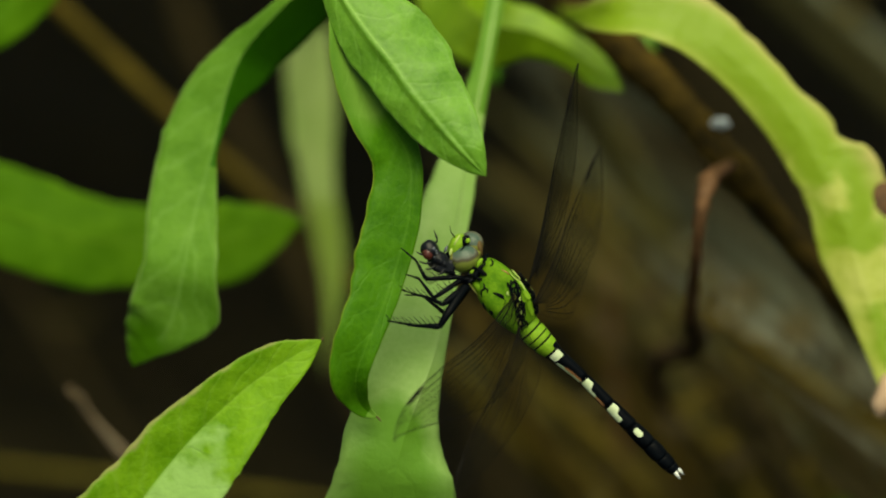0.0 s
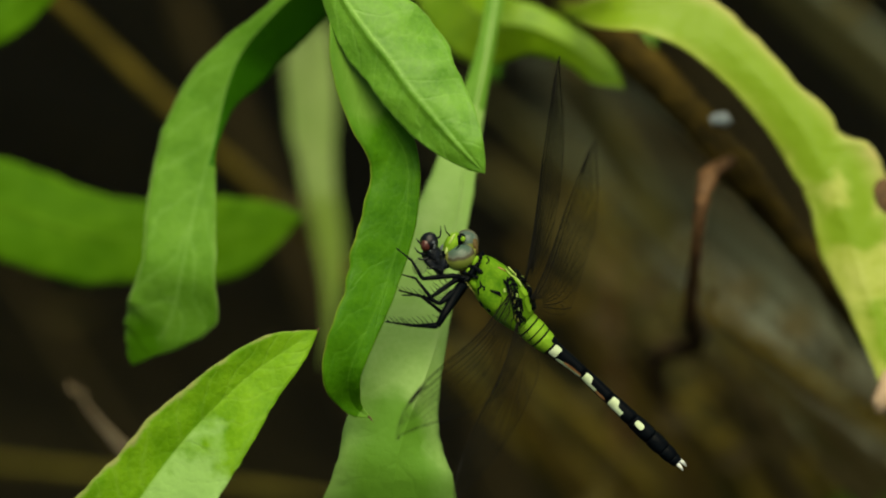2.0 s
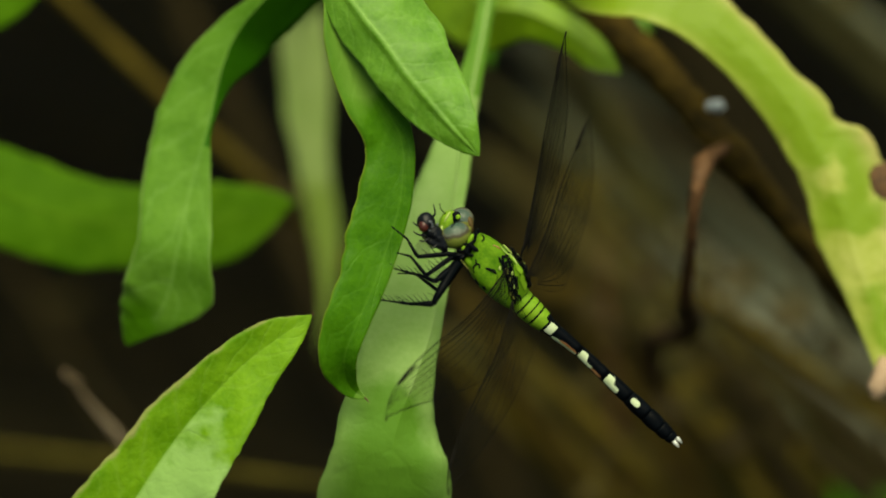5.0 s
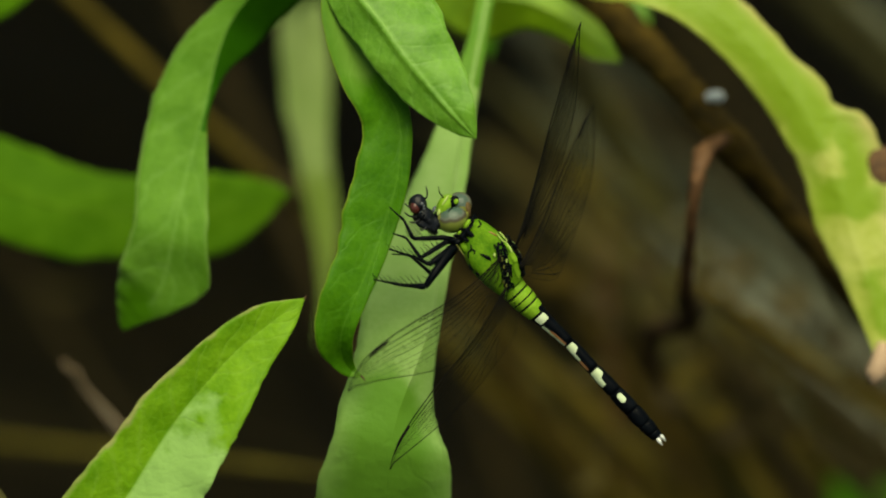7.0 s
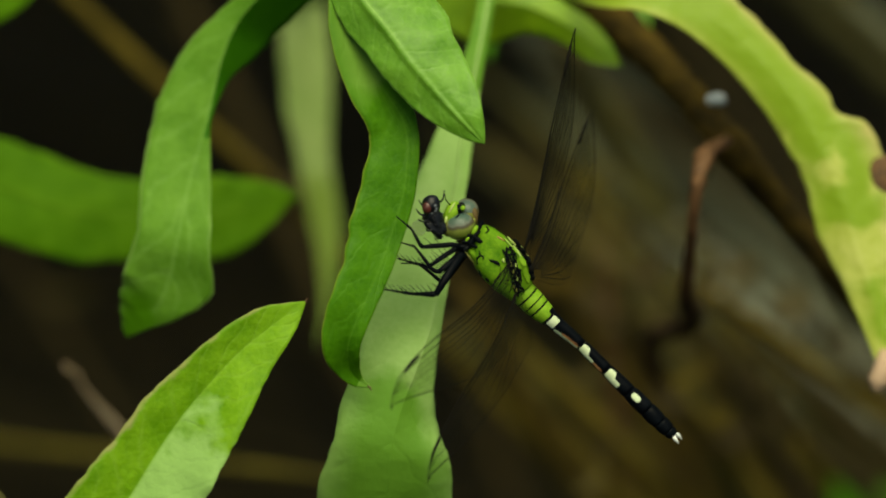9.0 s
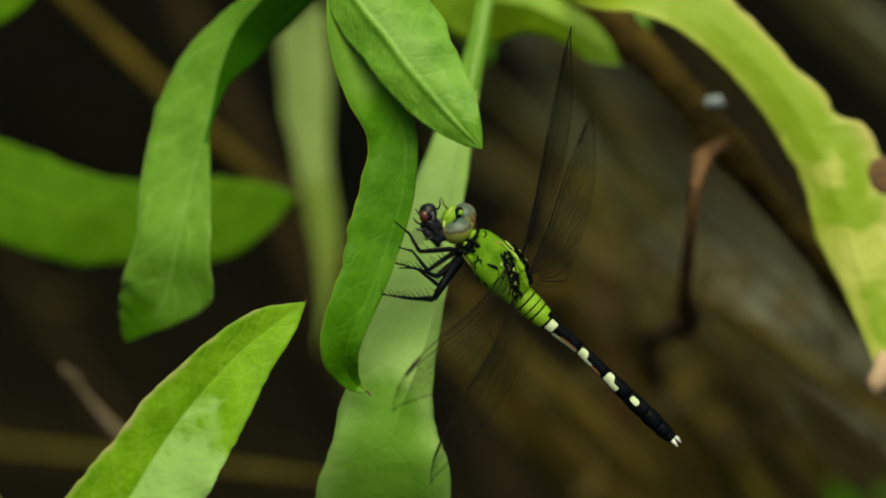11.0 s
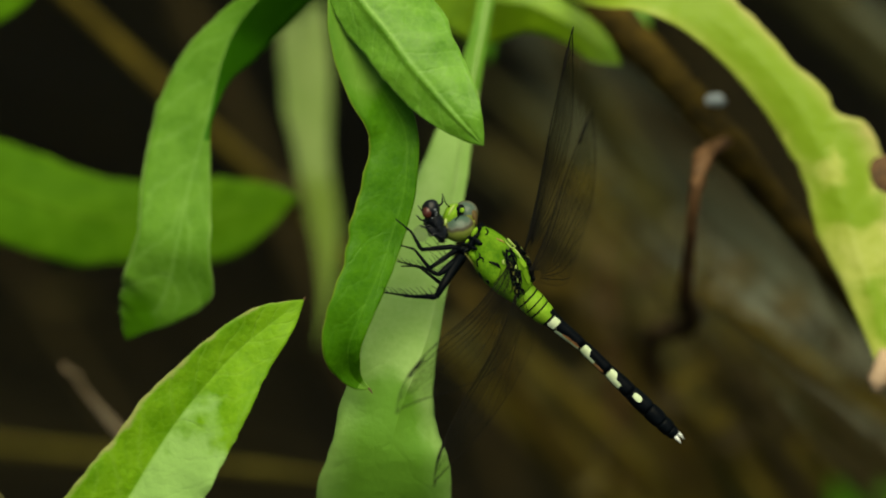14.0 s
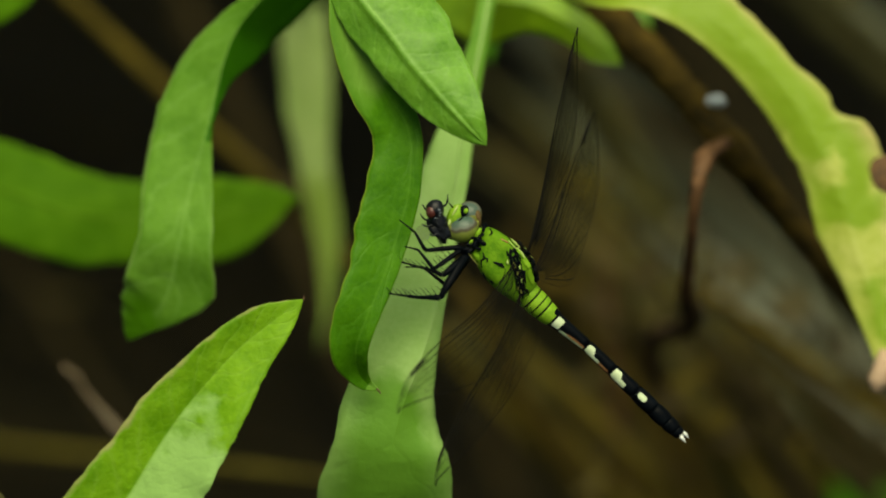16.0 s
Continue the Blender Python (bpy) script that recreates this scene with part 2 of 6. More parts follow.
def blade(stations, steps=9, half=7, wave=0.12, thick=0.22, seed=1, teeth=0.0, cup=0.0, groove=0.0, ridge=0.0, crease=False):
    """A leaf blade in millimetres. Each station: u, v, w of the rib, then width and lift (degrees towards the viewer)
    of the left-hand half and of the right-hand half, as one goes along the rib."""
    rows = spline(stations, steps)
    bm = bmesh.new()
    uv = bm.loops.layers.uv.new("UVMap")
    n_rows = len(rows)
    top, low, base = [], [], Vector(rows[0][:3])
    for i, r in enumerate(rows):
        c = Vector(r[:3])
        t = (Vector(rows[min(i + 1, n_rows - 1)][:3]) - Vector(rows[max(i - 1, 0)][:3])).normalized()
        side = t.cross(Vector((0, 0, 1))).normalized()
        nor = side.cross(t)
        line, under = [], []
        for k in range(-half, half + 1):
            s = k / half
            width, lift = (max(r[3], 0.02), r[4]) if s < 0 else (max(r[5], 0.02), r[6])
            edge = abs(s) ** 4
            jag = 1 + edge * (0.05 * noise.noise(Vector((i * 0.33, seed * 7.1, np.sign(s) * 3))) - (teeth if s < 0 else 0) * max(0, noise.noise(Vector((i * 0.23, seed * 3.7, 9)))))
            d = width * abs(s) * jag
            a = radians(lift)
            q = side * (math.copysign(1, s) * d * math.cos(a)) + nor * (d * math.sin(a))
            q += nor * (wave * width * abs(s) * noise.noise(Vector((i * 0.13, s * 1.6, seed * 5.3))) + cup * width * s * s)
            if s < 0:
                q += nor * (groove * (1 - math.exp(s * 7)) * min(1.0, width / 3))
            else:
                q += nor * (ridge * math.exp(-((s - 0.10) / 0.085) ** 2) * min(1.0, width / 3))
            q += nor * (0.05 * noise.noise(Vector((i * 0.5, s * 6, seed))))
            out = (side * (-math.sin(a) * math.copysign(1, s)) + nor * math.cos(a)) if s else nor
            h = thick * (1 - 0.75 * edge) * 0.5
            line.append(bm.verts.new((c - base + q + out * h) * 0.001))
            under.append(bm.verts.new((c - base + q - out * h) * 0.001))
        top.append(line)
        low.append(under)
    m = 2 * half

    def quad(vs, st):
        f = bm.faces.new(vs)
        for loop, c in zip(f.loops, st):
            loop[uv].uv = c
    for i in range(n_rows - 1):
        y0, y1 = i / (n_rows - 1), (i + 1) / (n_rows - 1)
        for k in range(m):
            st = ((k / m, y0), ((k + 1) / m, y0), ((k + 1) / m, y1), (k / m, y1))
            quad((top[i][k], top[i][k + 1], top[i + 1][k + 1], top[i + 1][k]), st)
            quad((low[i][k + 1], low[i][k], low[i + 1][k], low[i + 1][k + 1]), (st[1], st[0], st[3], st[2]))
        for k in (0, m):
            vs = (top[i][k], low[i][k], low[i + 1][k], top[i + 1][k])
            quad(vs if k else vs[::-1], [(k / m, y0)] * 4)
    for i in (0, n_rows - 1):
        for k in range(m):
            vs = (top[i][k], top[i][k + 1], low[i][k + 1], low[i][k])
            quad(vs if i else vs[::-1], [(k / m, i / (n_rows - 1))] * 4)
    bmesh.ops.recalc_face_normals(bm, faces=bm.faces[:])
    if crease:
        for line in (top, low):
            for p, q in zip(line, line[1:]):
                bm.edges.get((p[half], q[half])).smooth = False
    return bm, rows, base


def leaf(plant, stations, mat, label, rib_mat=None, rib=0.28, rib_side=1.0, rib_end=1.0, fold_mat=None, fold_end=0.0, tip_from=2.0, base_to=0.0, **more):
    """A leaf with its rib, as a part of a plant; its origin is where it is attached."""
    bm, rows, base = blade(stations, **more)
    off = base - Vector(plant["base_mm"])
    ob = part("leaf", bm, mat, plant, label, Matrix.Translation(off * 0.001))
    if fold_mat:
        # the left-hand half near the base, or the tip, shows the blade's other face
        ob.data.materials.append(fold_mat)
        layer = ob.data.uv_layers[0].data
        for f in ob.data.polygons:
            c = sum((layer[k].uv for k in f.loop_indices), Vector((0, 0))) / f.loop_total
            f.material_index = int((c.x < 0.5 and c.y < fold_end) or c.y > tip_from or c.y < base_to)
    if rib_mat:
        pts = [(Vector(r[:3]) - base + Vector((0, 0, rib_side * 0.10))) * 0.001 for r in rows[:int(len(rows) * rib_end)]]
        part("midrib", tube(bmesh.new(), pts, [rib * 0.001 * (1.05 - 0.85 * i / len(pts)) for i in range(len(pts))], 8), RIB if rib_mat in (FRESH, SPRING) else rib_mat, ob)
    return ob


def dry_point(blade_ob, base, points):
    """The dried brown point of a leaf."""
    pts = [(Vector(p) - Vector(base)) * 0.001 for p in points]
    part("leaf_tip", tube(bmesh.new(), pts, [0.00010, 0.00014, 0.00004], 7, 0.2, 2), ROT, blade_ob, "dried brown tip of the leaf")


def plant_at(name, u, v, w, label, category):
    ob = new(name)
    ob.matrix_world = stage(u, v, w)
    ob["base_mm"] = (u, v, w)
    return tagged(ob, label, category)


def stem_part(plant, name, points, radii, mat, label="", steps=6, sides=10, knobs=0.05, seed=0):
    base = Vector(plant["base_mm"])
    rows = spline([(*p, r) for p, r in zip(points, radii)], steps)
    return part(name, tube(bmesh.new(), [(Vector(r[:3]) - base) * 0.001 for r in rows], [r[3] * 0.001 for r in rows], sides, knobs, seed), mat, plant, label)


# ---- ground ----
def build_ground():
    bm = bmesh.new()
    steps = [-300, -60, -12, -4, -2] + [x * 0.05 for x in range(-24, 41)] + [3, 5, 12, 60, 300]
    grid = [[bm.verts.new((x, y, 0.0)) for x in steps] for y in steps]
    for row in grid:
        for v in row:
            if abs(v.co.x) < 2.2 and abs(v.co.y) < 2.2:
                v.co.z = 0.012 * noise.noise(v.co * 9) - 0.008
    for a, b in zip(grid, grid[1:]):
        for k in range(len(a) - 1):
            bm.faces.new((a[k], a[k + 1], b[k + 1], b[k]))
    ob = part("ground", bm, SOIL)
    tagged(ob, "soil darkened for shade under a tangle of dead stems", "ground", kind="structure")
    rng = random.Random(5)
    bm = bmesh.new()
    for k in range(2600):
        far = 1.0 if k < 1500 else 2.2
        c = Vector((rng.uniform(-0.55, 0.65) * far, 0.5 + rng.uniform(-0.6, 0.6) * far, rng.uniform(0.0, 0.03)))
        a = rng.gauss(-0.75, 0.45)
        d = Vector((math.cos(a), math.sin(a) * 0.8, rng.uniform(-0.12, 0.12))) * rng.uniform(0.012, 0.07)
        bend = Vector((rng.uniform(-1, 1), rng.uniform(-1, 1), 0.6)) * 0.004
        tube(bm, [c - d, c + bend, c + d], [0.0006, rng.uniform(0.0008, 0.0022), 0.0006], 4)
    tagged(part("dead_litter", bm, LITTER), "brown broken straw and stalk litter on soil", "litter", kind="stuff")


# ---- shrub with hanging leaves ----
def crown(shrub):
    """Unseen limbs and a mass of leaves, added above the view to shade the soil behind."""
    base = Vector(shrub["base_mm"])
    stem_part(shrub, "limb", [(13.31, 41.77, -90), (9.47, 76.82, -110), (-6.98, 136.38, -130), (-24.02, 240.28, -150)], [2.9, 2.4, 1.8, 0.8], BARK)
    stem_part(shrub, "limb", [(7.85, 81.86, -112), (51.19, 136.38, -130), (128.22, 198, -150)], [2.0, 1.6, 0.8], BARK)
    rng = random.Random(21)
    bm = bmesh.new()
    uv = bm.loops.layers.uv.new("UVMap")
    made = 0
    while made < 640:
        q = Vector((rng.gauss(0, 0.5), rng.gauss(0, 0.5), rng.gauss(0, 0.5)))
        c = Vector((20 + 300 * q.x, 205 + 125 * q.y, -290 + 250 * q.z))
        if q.length > 1.15 or c.y < 98 or c.z > -85:
            continue
        made += 1
        c -= base
        d = Vector((rng.uniform(-1, 1), rng.uniform(-1.0, 0.3), rng.uniform(-0.6, 0.6))).normalized()
        side = d.cross(Vector((rng.uniform(-0.5, 0.5), rng.uniform(0, 0.8), 1))).normalized()
        n = side.cross(d)
        length, width = rng.uniform(34, 60), rng.uniform(6, 10)
        rows = []
        for i in range(7):
            s = i / 6
            p = c + d * (length * (s - 0.5)) - n * (8 * (s - 0.5) ** 2 * 4)
            w = width * math.sin(math.pi * (0.04 + 0.93 * s)) ** 0.8
            rows.append([bm.verts.new((p + side * (w * k) + n * (0.25 * w * k * k)) * 0.001) for k in (-1, 0, 1)])
        for i in range(6):
            for j in (0, 1):
                f = bm.faces.new((rows[i][j], rows[i][j + 1], rows[i + 1][j + 1], rows[i + 1][j]))
                for loop, st in zip(f.loops, ((j / 2, i / 6), (j / 2 + 0.5, i / 6), (j / 2 + 0.5, i / 6 + 1 / 6), (j / 2, i / 6 + 1 / 6))):
                    loop[uv].uv = st
    tagged(part("crown", bm, DEEP, shrub, "unseen leaf mass added for shade"), kind="stuff")


def build_shrub():
    shrub = plant_at("leafy_shrub", *SHRUB_BASE, "green shrub with hanging lance-shaped leaves on a brown branch", "shrub")
    branch = stem_part(shrub, "branch", [SHRUB_BASE, (140.09, -119.11, -110), (78.6, -31.33, -95), (62.32, -12.77, -92), (53.68, -2.9, -64), (45.81, 5.89, -54), (39, 13.74, -44), (34.4, 19.43, -44), (28.21, 26.28, -48), (21.48, 33.38, -58), (13.31, 41.77, -90)],
              [4.6, 4.2, 3.2, 2.5, 2.1, 2.1, 2.6, 2.4, 2.7, 2.9, 2.9], BARK, "rough brown woody branch", steps=14, knobs=0.13)
    stem_part(shrub, "shoot", [(13.31, 41.77, -90), (9.17, 46.73, -75), (1.24, 47.18, -50), (-12.9, 42.7, -8), (-16.57, 44.47, -6)], [1.8, 1.6, 1.4, 1.2, 0.8], BARK)
    stem_part(shrub, "twig", [(38.78, 14.94, -42), (37.1, 13.97, -38), (35.44, 12.85, -34), (34.42, 10.69, -31), (33.89, 7.28, -31), (33.42, 2.36, -35), (33.32, -2.23, -44), (33.24, -6.14, -56)],
              [0.7, 1.0, 1.35, 1.1, 0.85, 0.75, 0.85, 1.1], RED_TWIG, "bent reddish dead twig", knobs=0.25, seed=4)
    stem_part(shrub, "twig", [(33.29, -5.51, -55), (33.74, -7.58, -62), (34.78, -9.21, -70), (33.46, -11.18, -78), (30.43, -12.06, -86), (29.39, -14.22, -92), (30.34, -17.27, -97), (31.9, -20.32, -101)],
              [1.0, 1.3, 1.5, 1.5, 1.5, 1.5, 1.2, 0.7], DARK_TWIG, "dark crooked end of the twig", knobs=0.3, seed=6)
    bm = bmesh.new()
    bmesh.ops.create_icosphere(bm, subdivisions=3, radius=0.0009)
    for v in bm.verts:
        v.co *= 1 + 0.6 * noise.noise(v.co * 1300)
    base = Vector(shrub["base_mm"])
    part("bud", bm, WHITE_FLUFF, shrub, "small white fluffy bud", Matrix.Translation((Vector((36.94, 20.15, -42)) - base) * 0.001) @ Matrix.Diagonal((1.45, 0.85, 0.8, 1)))
    crown(shrub)
    out = {}
    # pointed leaf in front of the perch leaf
    out["front"] = leaf(shrub, [(*(-15.32, 41.5, 3), 1.0, -20, 0.8, -10), (*(-13.48, 36.7, 4), 4.5, -24, 3.1, -21), (*(-10.17, 31.91, 5), 7.6, -25, 4.5, -21), (*(-6.88, 27.87, 5.5), 8.0, -25, 4.6, -21), (*(-4.31, 24.34, 6), 7.2, -24, 4.5, -21), (*(-1.61, 21.13, 6), 6.0, -22, 4.2, -21), (*(1.75, 17.25, 6), 3.9, -18, 2.9, -18), (*(3.95, 14.85, 5.5), 1.7, -12, 1.5, -16), (*(5.2, 13.46, 5), 0.03, 0, 0.03, 0)],
                         FRESH, "fresh green pointed leaf, glossy, hanging", FRESH, rib=0.15, seed=3, wave=0.11, half=14, groove=0.62, ridge=0.34)
    # wavy leaf on which the insect sits
    out["perch"] = leaf(shrub, [(*(-14.69, 41.79, -4), 1.0, 0, 0.8, 0), (*(-12.69, 35.48, 0), 3.0, -10, 3.3, 38), (*(-11.2, 28.81, 0.6), 3.6, -12, 5.1, 40), (*(-8.75, 22.16, 0.6), 3.0, -12, 5.2, 34), (*(-5.05, 15.89, 0), 1.7, -12, 5.1, 20), (*(-4.87, 8.53, 0.5), 1.55, -14, 5.75, 16), (*(-6.62, 1.54, 1), 1.6, -12, 5.9, 14), (*(-8.41, -3.6, 1.9), 1.6, -8, 5.0, 18), (*(-10.59, -8.74, 2.8), 1.6, -8, 4.7, 20), (*(-11.97, -12.58, 2.0), 1.6, 4, 3.7, 22), (*(-11.93, -15.54, -0.6), 1.5, 22, 2.0, 30), (*(-10.75, -17.3, -2.2), 0.8, 20, 1.1, 30), (*(-9.11, -18.22, -2.6), 0.05, 0, 0.05, 0)],
                         DEEP, "deep green wavy leaf with a yellowish rim", fold_mat=DULL, tip_from=0.93, seed=5, wave=0.10, rib=0.18)
    dry_point(out["perch"], (-14.69, 41.79, -4), ((-9.45, -18.0, -2.4), (-9.15, -18.3, -2.2), (-8.85, -18.75, -2.0)))
    # broad leaf behind, folded along its rib
    out["broad"] = leaf(shrub, [(*(7.74, 45.29, -42), 0.9, -10, 0.9, -10), (*(6.7, 38.17, -36), 1.1, -20, 1.3, -10), (*(5.15, 28.86, -30), 1.1, -30, 1.5, -10), (*(2.63, 15.88, -23.5), 1.7, -30, 3.5, -12), (*(1.65, 9.08, -20.5), 1.6, -15, 5.5, -12), (*(0, -0.67, -15.5), 1.4, -16, 8.0, -12), (*(-1.26, -8.83, -9), 1.35, -26, 9.6, -12), (*(-3.4, -15.46, -5.5), 3.3, -38, 8.4, -14), (*(-5.77, -21.73, -5), 5.9, -30, 7.9, -12), (*(-6.95, -27.3, -6), 7.7, -10, 8.0, -8), (*(-7.5, -34.09, -10), 8.6, -8, 9.4, -8), (*(-8.2, -42.56, -17), 7.6, -8, 8.4, -8), (*(-9.0, -50.5, -23), 4.6, -8, 5.2, -8), (*(-9.7, -57.0, -28), 0.05, 0, 0.05, 0)],
                         PALE, "broad pale green leaf folded along its rib", PALE, fold_mat=DULL, base_to=0.20, crease=True, seed=8, wave=0.10, rib=0.36, rib_end=0.58)
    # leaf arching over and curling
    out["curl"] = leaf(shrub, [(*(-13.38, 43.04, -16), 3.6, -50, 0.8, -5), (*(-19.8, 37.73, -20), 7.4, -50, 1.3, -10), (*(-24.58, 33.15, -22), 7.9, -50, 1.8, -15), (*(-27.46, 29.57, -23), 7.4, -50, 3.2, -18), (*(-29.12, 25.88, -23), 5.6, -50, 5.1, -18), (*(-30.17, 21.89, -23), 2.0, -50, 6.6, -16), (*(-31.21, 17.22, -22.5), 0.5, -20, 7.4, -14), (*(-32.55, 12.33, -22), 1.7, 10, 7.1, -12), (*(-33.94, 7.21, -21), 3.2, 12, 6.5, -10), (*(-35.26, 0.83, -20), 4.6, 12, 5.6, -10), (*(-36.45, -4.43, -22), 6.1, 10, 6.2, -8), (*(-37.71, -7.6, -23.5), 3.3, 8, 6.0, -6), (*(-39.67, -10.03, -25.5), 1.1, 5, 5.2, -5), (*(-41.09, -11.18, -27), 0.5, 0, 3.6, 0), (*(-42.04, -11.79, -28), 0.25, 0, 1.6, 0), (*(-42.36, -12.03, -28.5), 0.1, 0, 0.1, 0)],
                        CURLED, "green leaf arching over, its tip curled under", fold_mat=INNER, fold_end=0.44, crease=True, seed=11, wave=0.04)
    # yellowing leaf
    arch = leaf(shrub, [(*(15.41, 37.41, -80), 0.5, 0, 0.5, 0), (*(17.08, 35.46, -46), 1.4, -10, 1.0, -10), (*(20.93, 34.42, -31), 3.3, -12, 2.2, 28), (*(27.67, 34.48, -28), 4.5, -18, 3.5, 30), (*(34.48, 31.98, -28), 4.9, -20, 3.8, 14), (*(41.28, 26.39, -28), 3.7, -20, 3.8, -4), (*(47.33, 18.98, -28), 4.7, -18, 4.1, -14), (*(49.37, 15.5, -28), 5.6, -18, 4.2, -14), (*(50.96, 12.93, -28), 7.5, -18, 4.1, -14), (*(52.77, 8.39, -28), 7.5, -18, 4.2, -14), (*(54.36, 3.1, -28), 7.8, -16, 4.5, -14), (*(56.78, -4.46, -28), 6.2, -14, 3.3, -12), (*(58.67, -11.27, -28), 3.0, -10, 2.3, -10), (*(59.27, -15.8, -28), 1.2, 0, 1.2, 0), (*(58.67, -17.16, -28), 0.9, 0, 0.9, 0)],
                YELLOW, "yellowing leaf with ragged browned rim and withered tip", seed=14, wave=0.09, teeth=0.3)
    out["arch"] = arch
    a0 = Vector((15.41, 37.41, -80))
    bm = tube(bmesh.new(), [(Vector(p) - a0) * 0.001 for p in ((59.12, -13.53, -28), (58.79, -15.79, -27.5), (58.08, -17.67, -27), (57.71, -19.11, -27))], [0.0008, 0.0015, 0.0014, 0.0006], 8, 0.25, 3)
    part("leaf_tip", bm, WITHERED, arch, "shrivelled pinkish brown tip")
    bm = bmesh.new()
    bmesh.ops.create_icosphere(bm, subdivisions=3, radius=0.001)
    for v in bm.verts:
        v.co = Vector((v.co.x * 1.9, v.co.y * 2.5, v.co.z * 0.35)) * (1 + 0.5 * noise.noise(v.co * 900))
    part("rot_spot", bm, ROT, arch, "brown rotten spot", Matrix.Translation((Vector((58.98, 10.07, -29.5)) - a0) * 0.001))
    # soft leaves behind
    out["wan"] = leaf(shrub, [(*(-20.4, 49.66, -70), 1.2, 0, 1.2, 0), (*(-20.27, 40.78, -85), 2.28, -12, 2.28, -12), (*(-20.23, 35.68, -100), 3.08, -12, 3.08, -12), (*(-19.98, 31.63, -100), 3.37, -12, 3.37, -12), (*(-19.82, 27.59, -100), 3.66, -12, 3.66, -12), (*(-19.49, 23.55, -100), 3.52, -12, 3.52, -12), (*(-19.34, 19.49, -100), 3.34, -12, 3.34, -12), (*(-18.85, 15.45, -100), 2.63, -12, 2.63, -12), (*(-18.42, 11.41, -100), 2.39, -12, 2.39, -12), (*(-17.60, 7.37, -100), 2.27, -12, 2.27, -12), (*(-16.93, 3.32, -100), 2.12, -12, 2.12, -12), (*(-16.58, -0.73, -100), 1.60, -12, 1.60, -12), (*(-16.58, -4.77, -100), 1.08, -12, 1.08, -12), (*(-16.88, -9.21, -100), 0.60, -12, 0.60, -12), (*(-17.60, -12.69, -100), 0.24, -12, 0.24, -12), (*(-17.70, -14.53, -100), 0.05, 0, 0.05, 0)],
                      WAN, "wan pale leaf hanging straight down", WAN, seed=17)
    out["top"] = leaf(shrub, [(*(1.24, 48.43, -52), 1.0, 0, 1.0, 0), (*(0.47, 41.24, -56), 5.0, -10, 5.0, 0), (*(5.08, 34.69, -46), 4.5, -20, 7.0, -30), (*(11.98, 33.09, -44), 3.2, -20, 4.2, -30), (*(17.74, 30.18, -44), 2.5, -15, 2.7, -25), (*(21.35, 27.33, -44), 1.9, -10, 2.2, -10), (*(24.26, 24.95, -44), 0.05, 0, 0.05, 0)],
                      LIME_LEAF, "yellow-green leaf pointing sideways", LIME_LEAF, seed=19, wave=0.1)
    leaf(shrub, [(*(-1.09, 48.53, -54), 1.0, 0, 1.0, 0), (*(1.25, 40.06, -66), 5.0, -15, 5.0, -15), (*(3.78, 33.52, -70), 4.4, -20, 4.4, -15), (*(5.67, 29.2, -70), 2.0, -20, 2.0, -10), (*(6.61, 26.05, -70), 0.1, 0, 0.1, 0)],
         DEEP, "deep green leaf in the second row", seed=20)
    out["stub"] = leaf(shrub, [(*(19.54, 42.18, -80), 0.6, 0, 0.6, 0), (*(23.69, 36.28, -70), 2.0, -10, 2.0, -10), (*(26.34, 33.16, -66), 1.8, -10, 1.8, -10), (*(28.85, 30.65, -66), 0.05, 0, 0.05, 0)],
                       FRESH, "small green leaf behind the branch", seed=23)
    return out


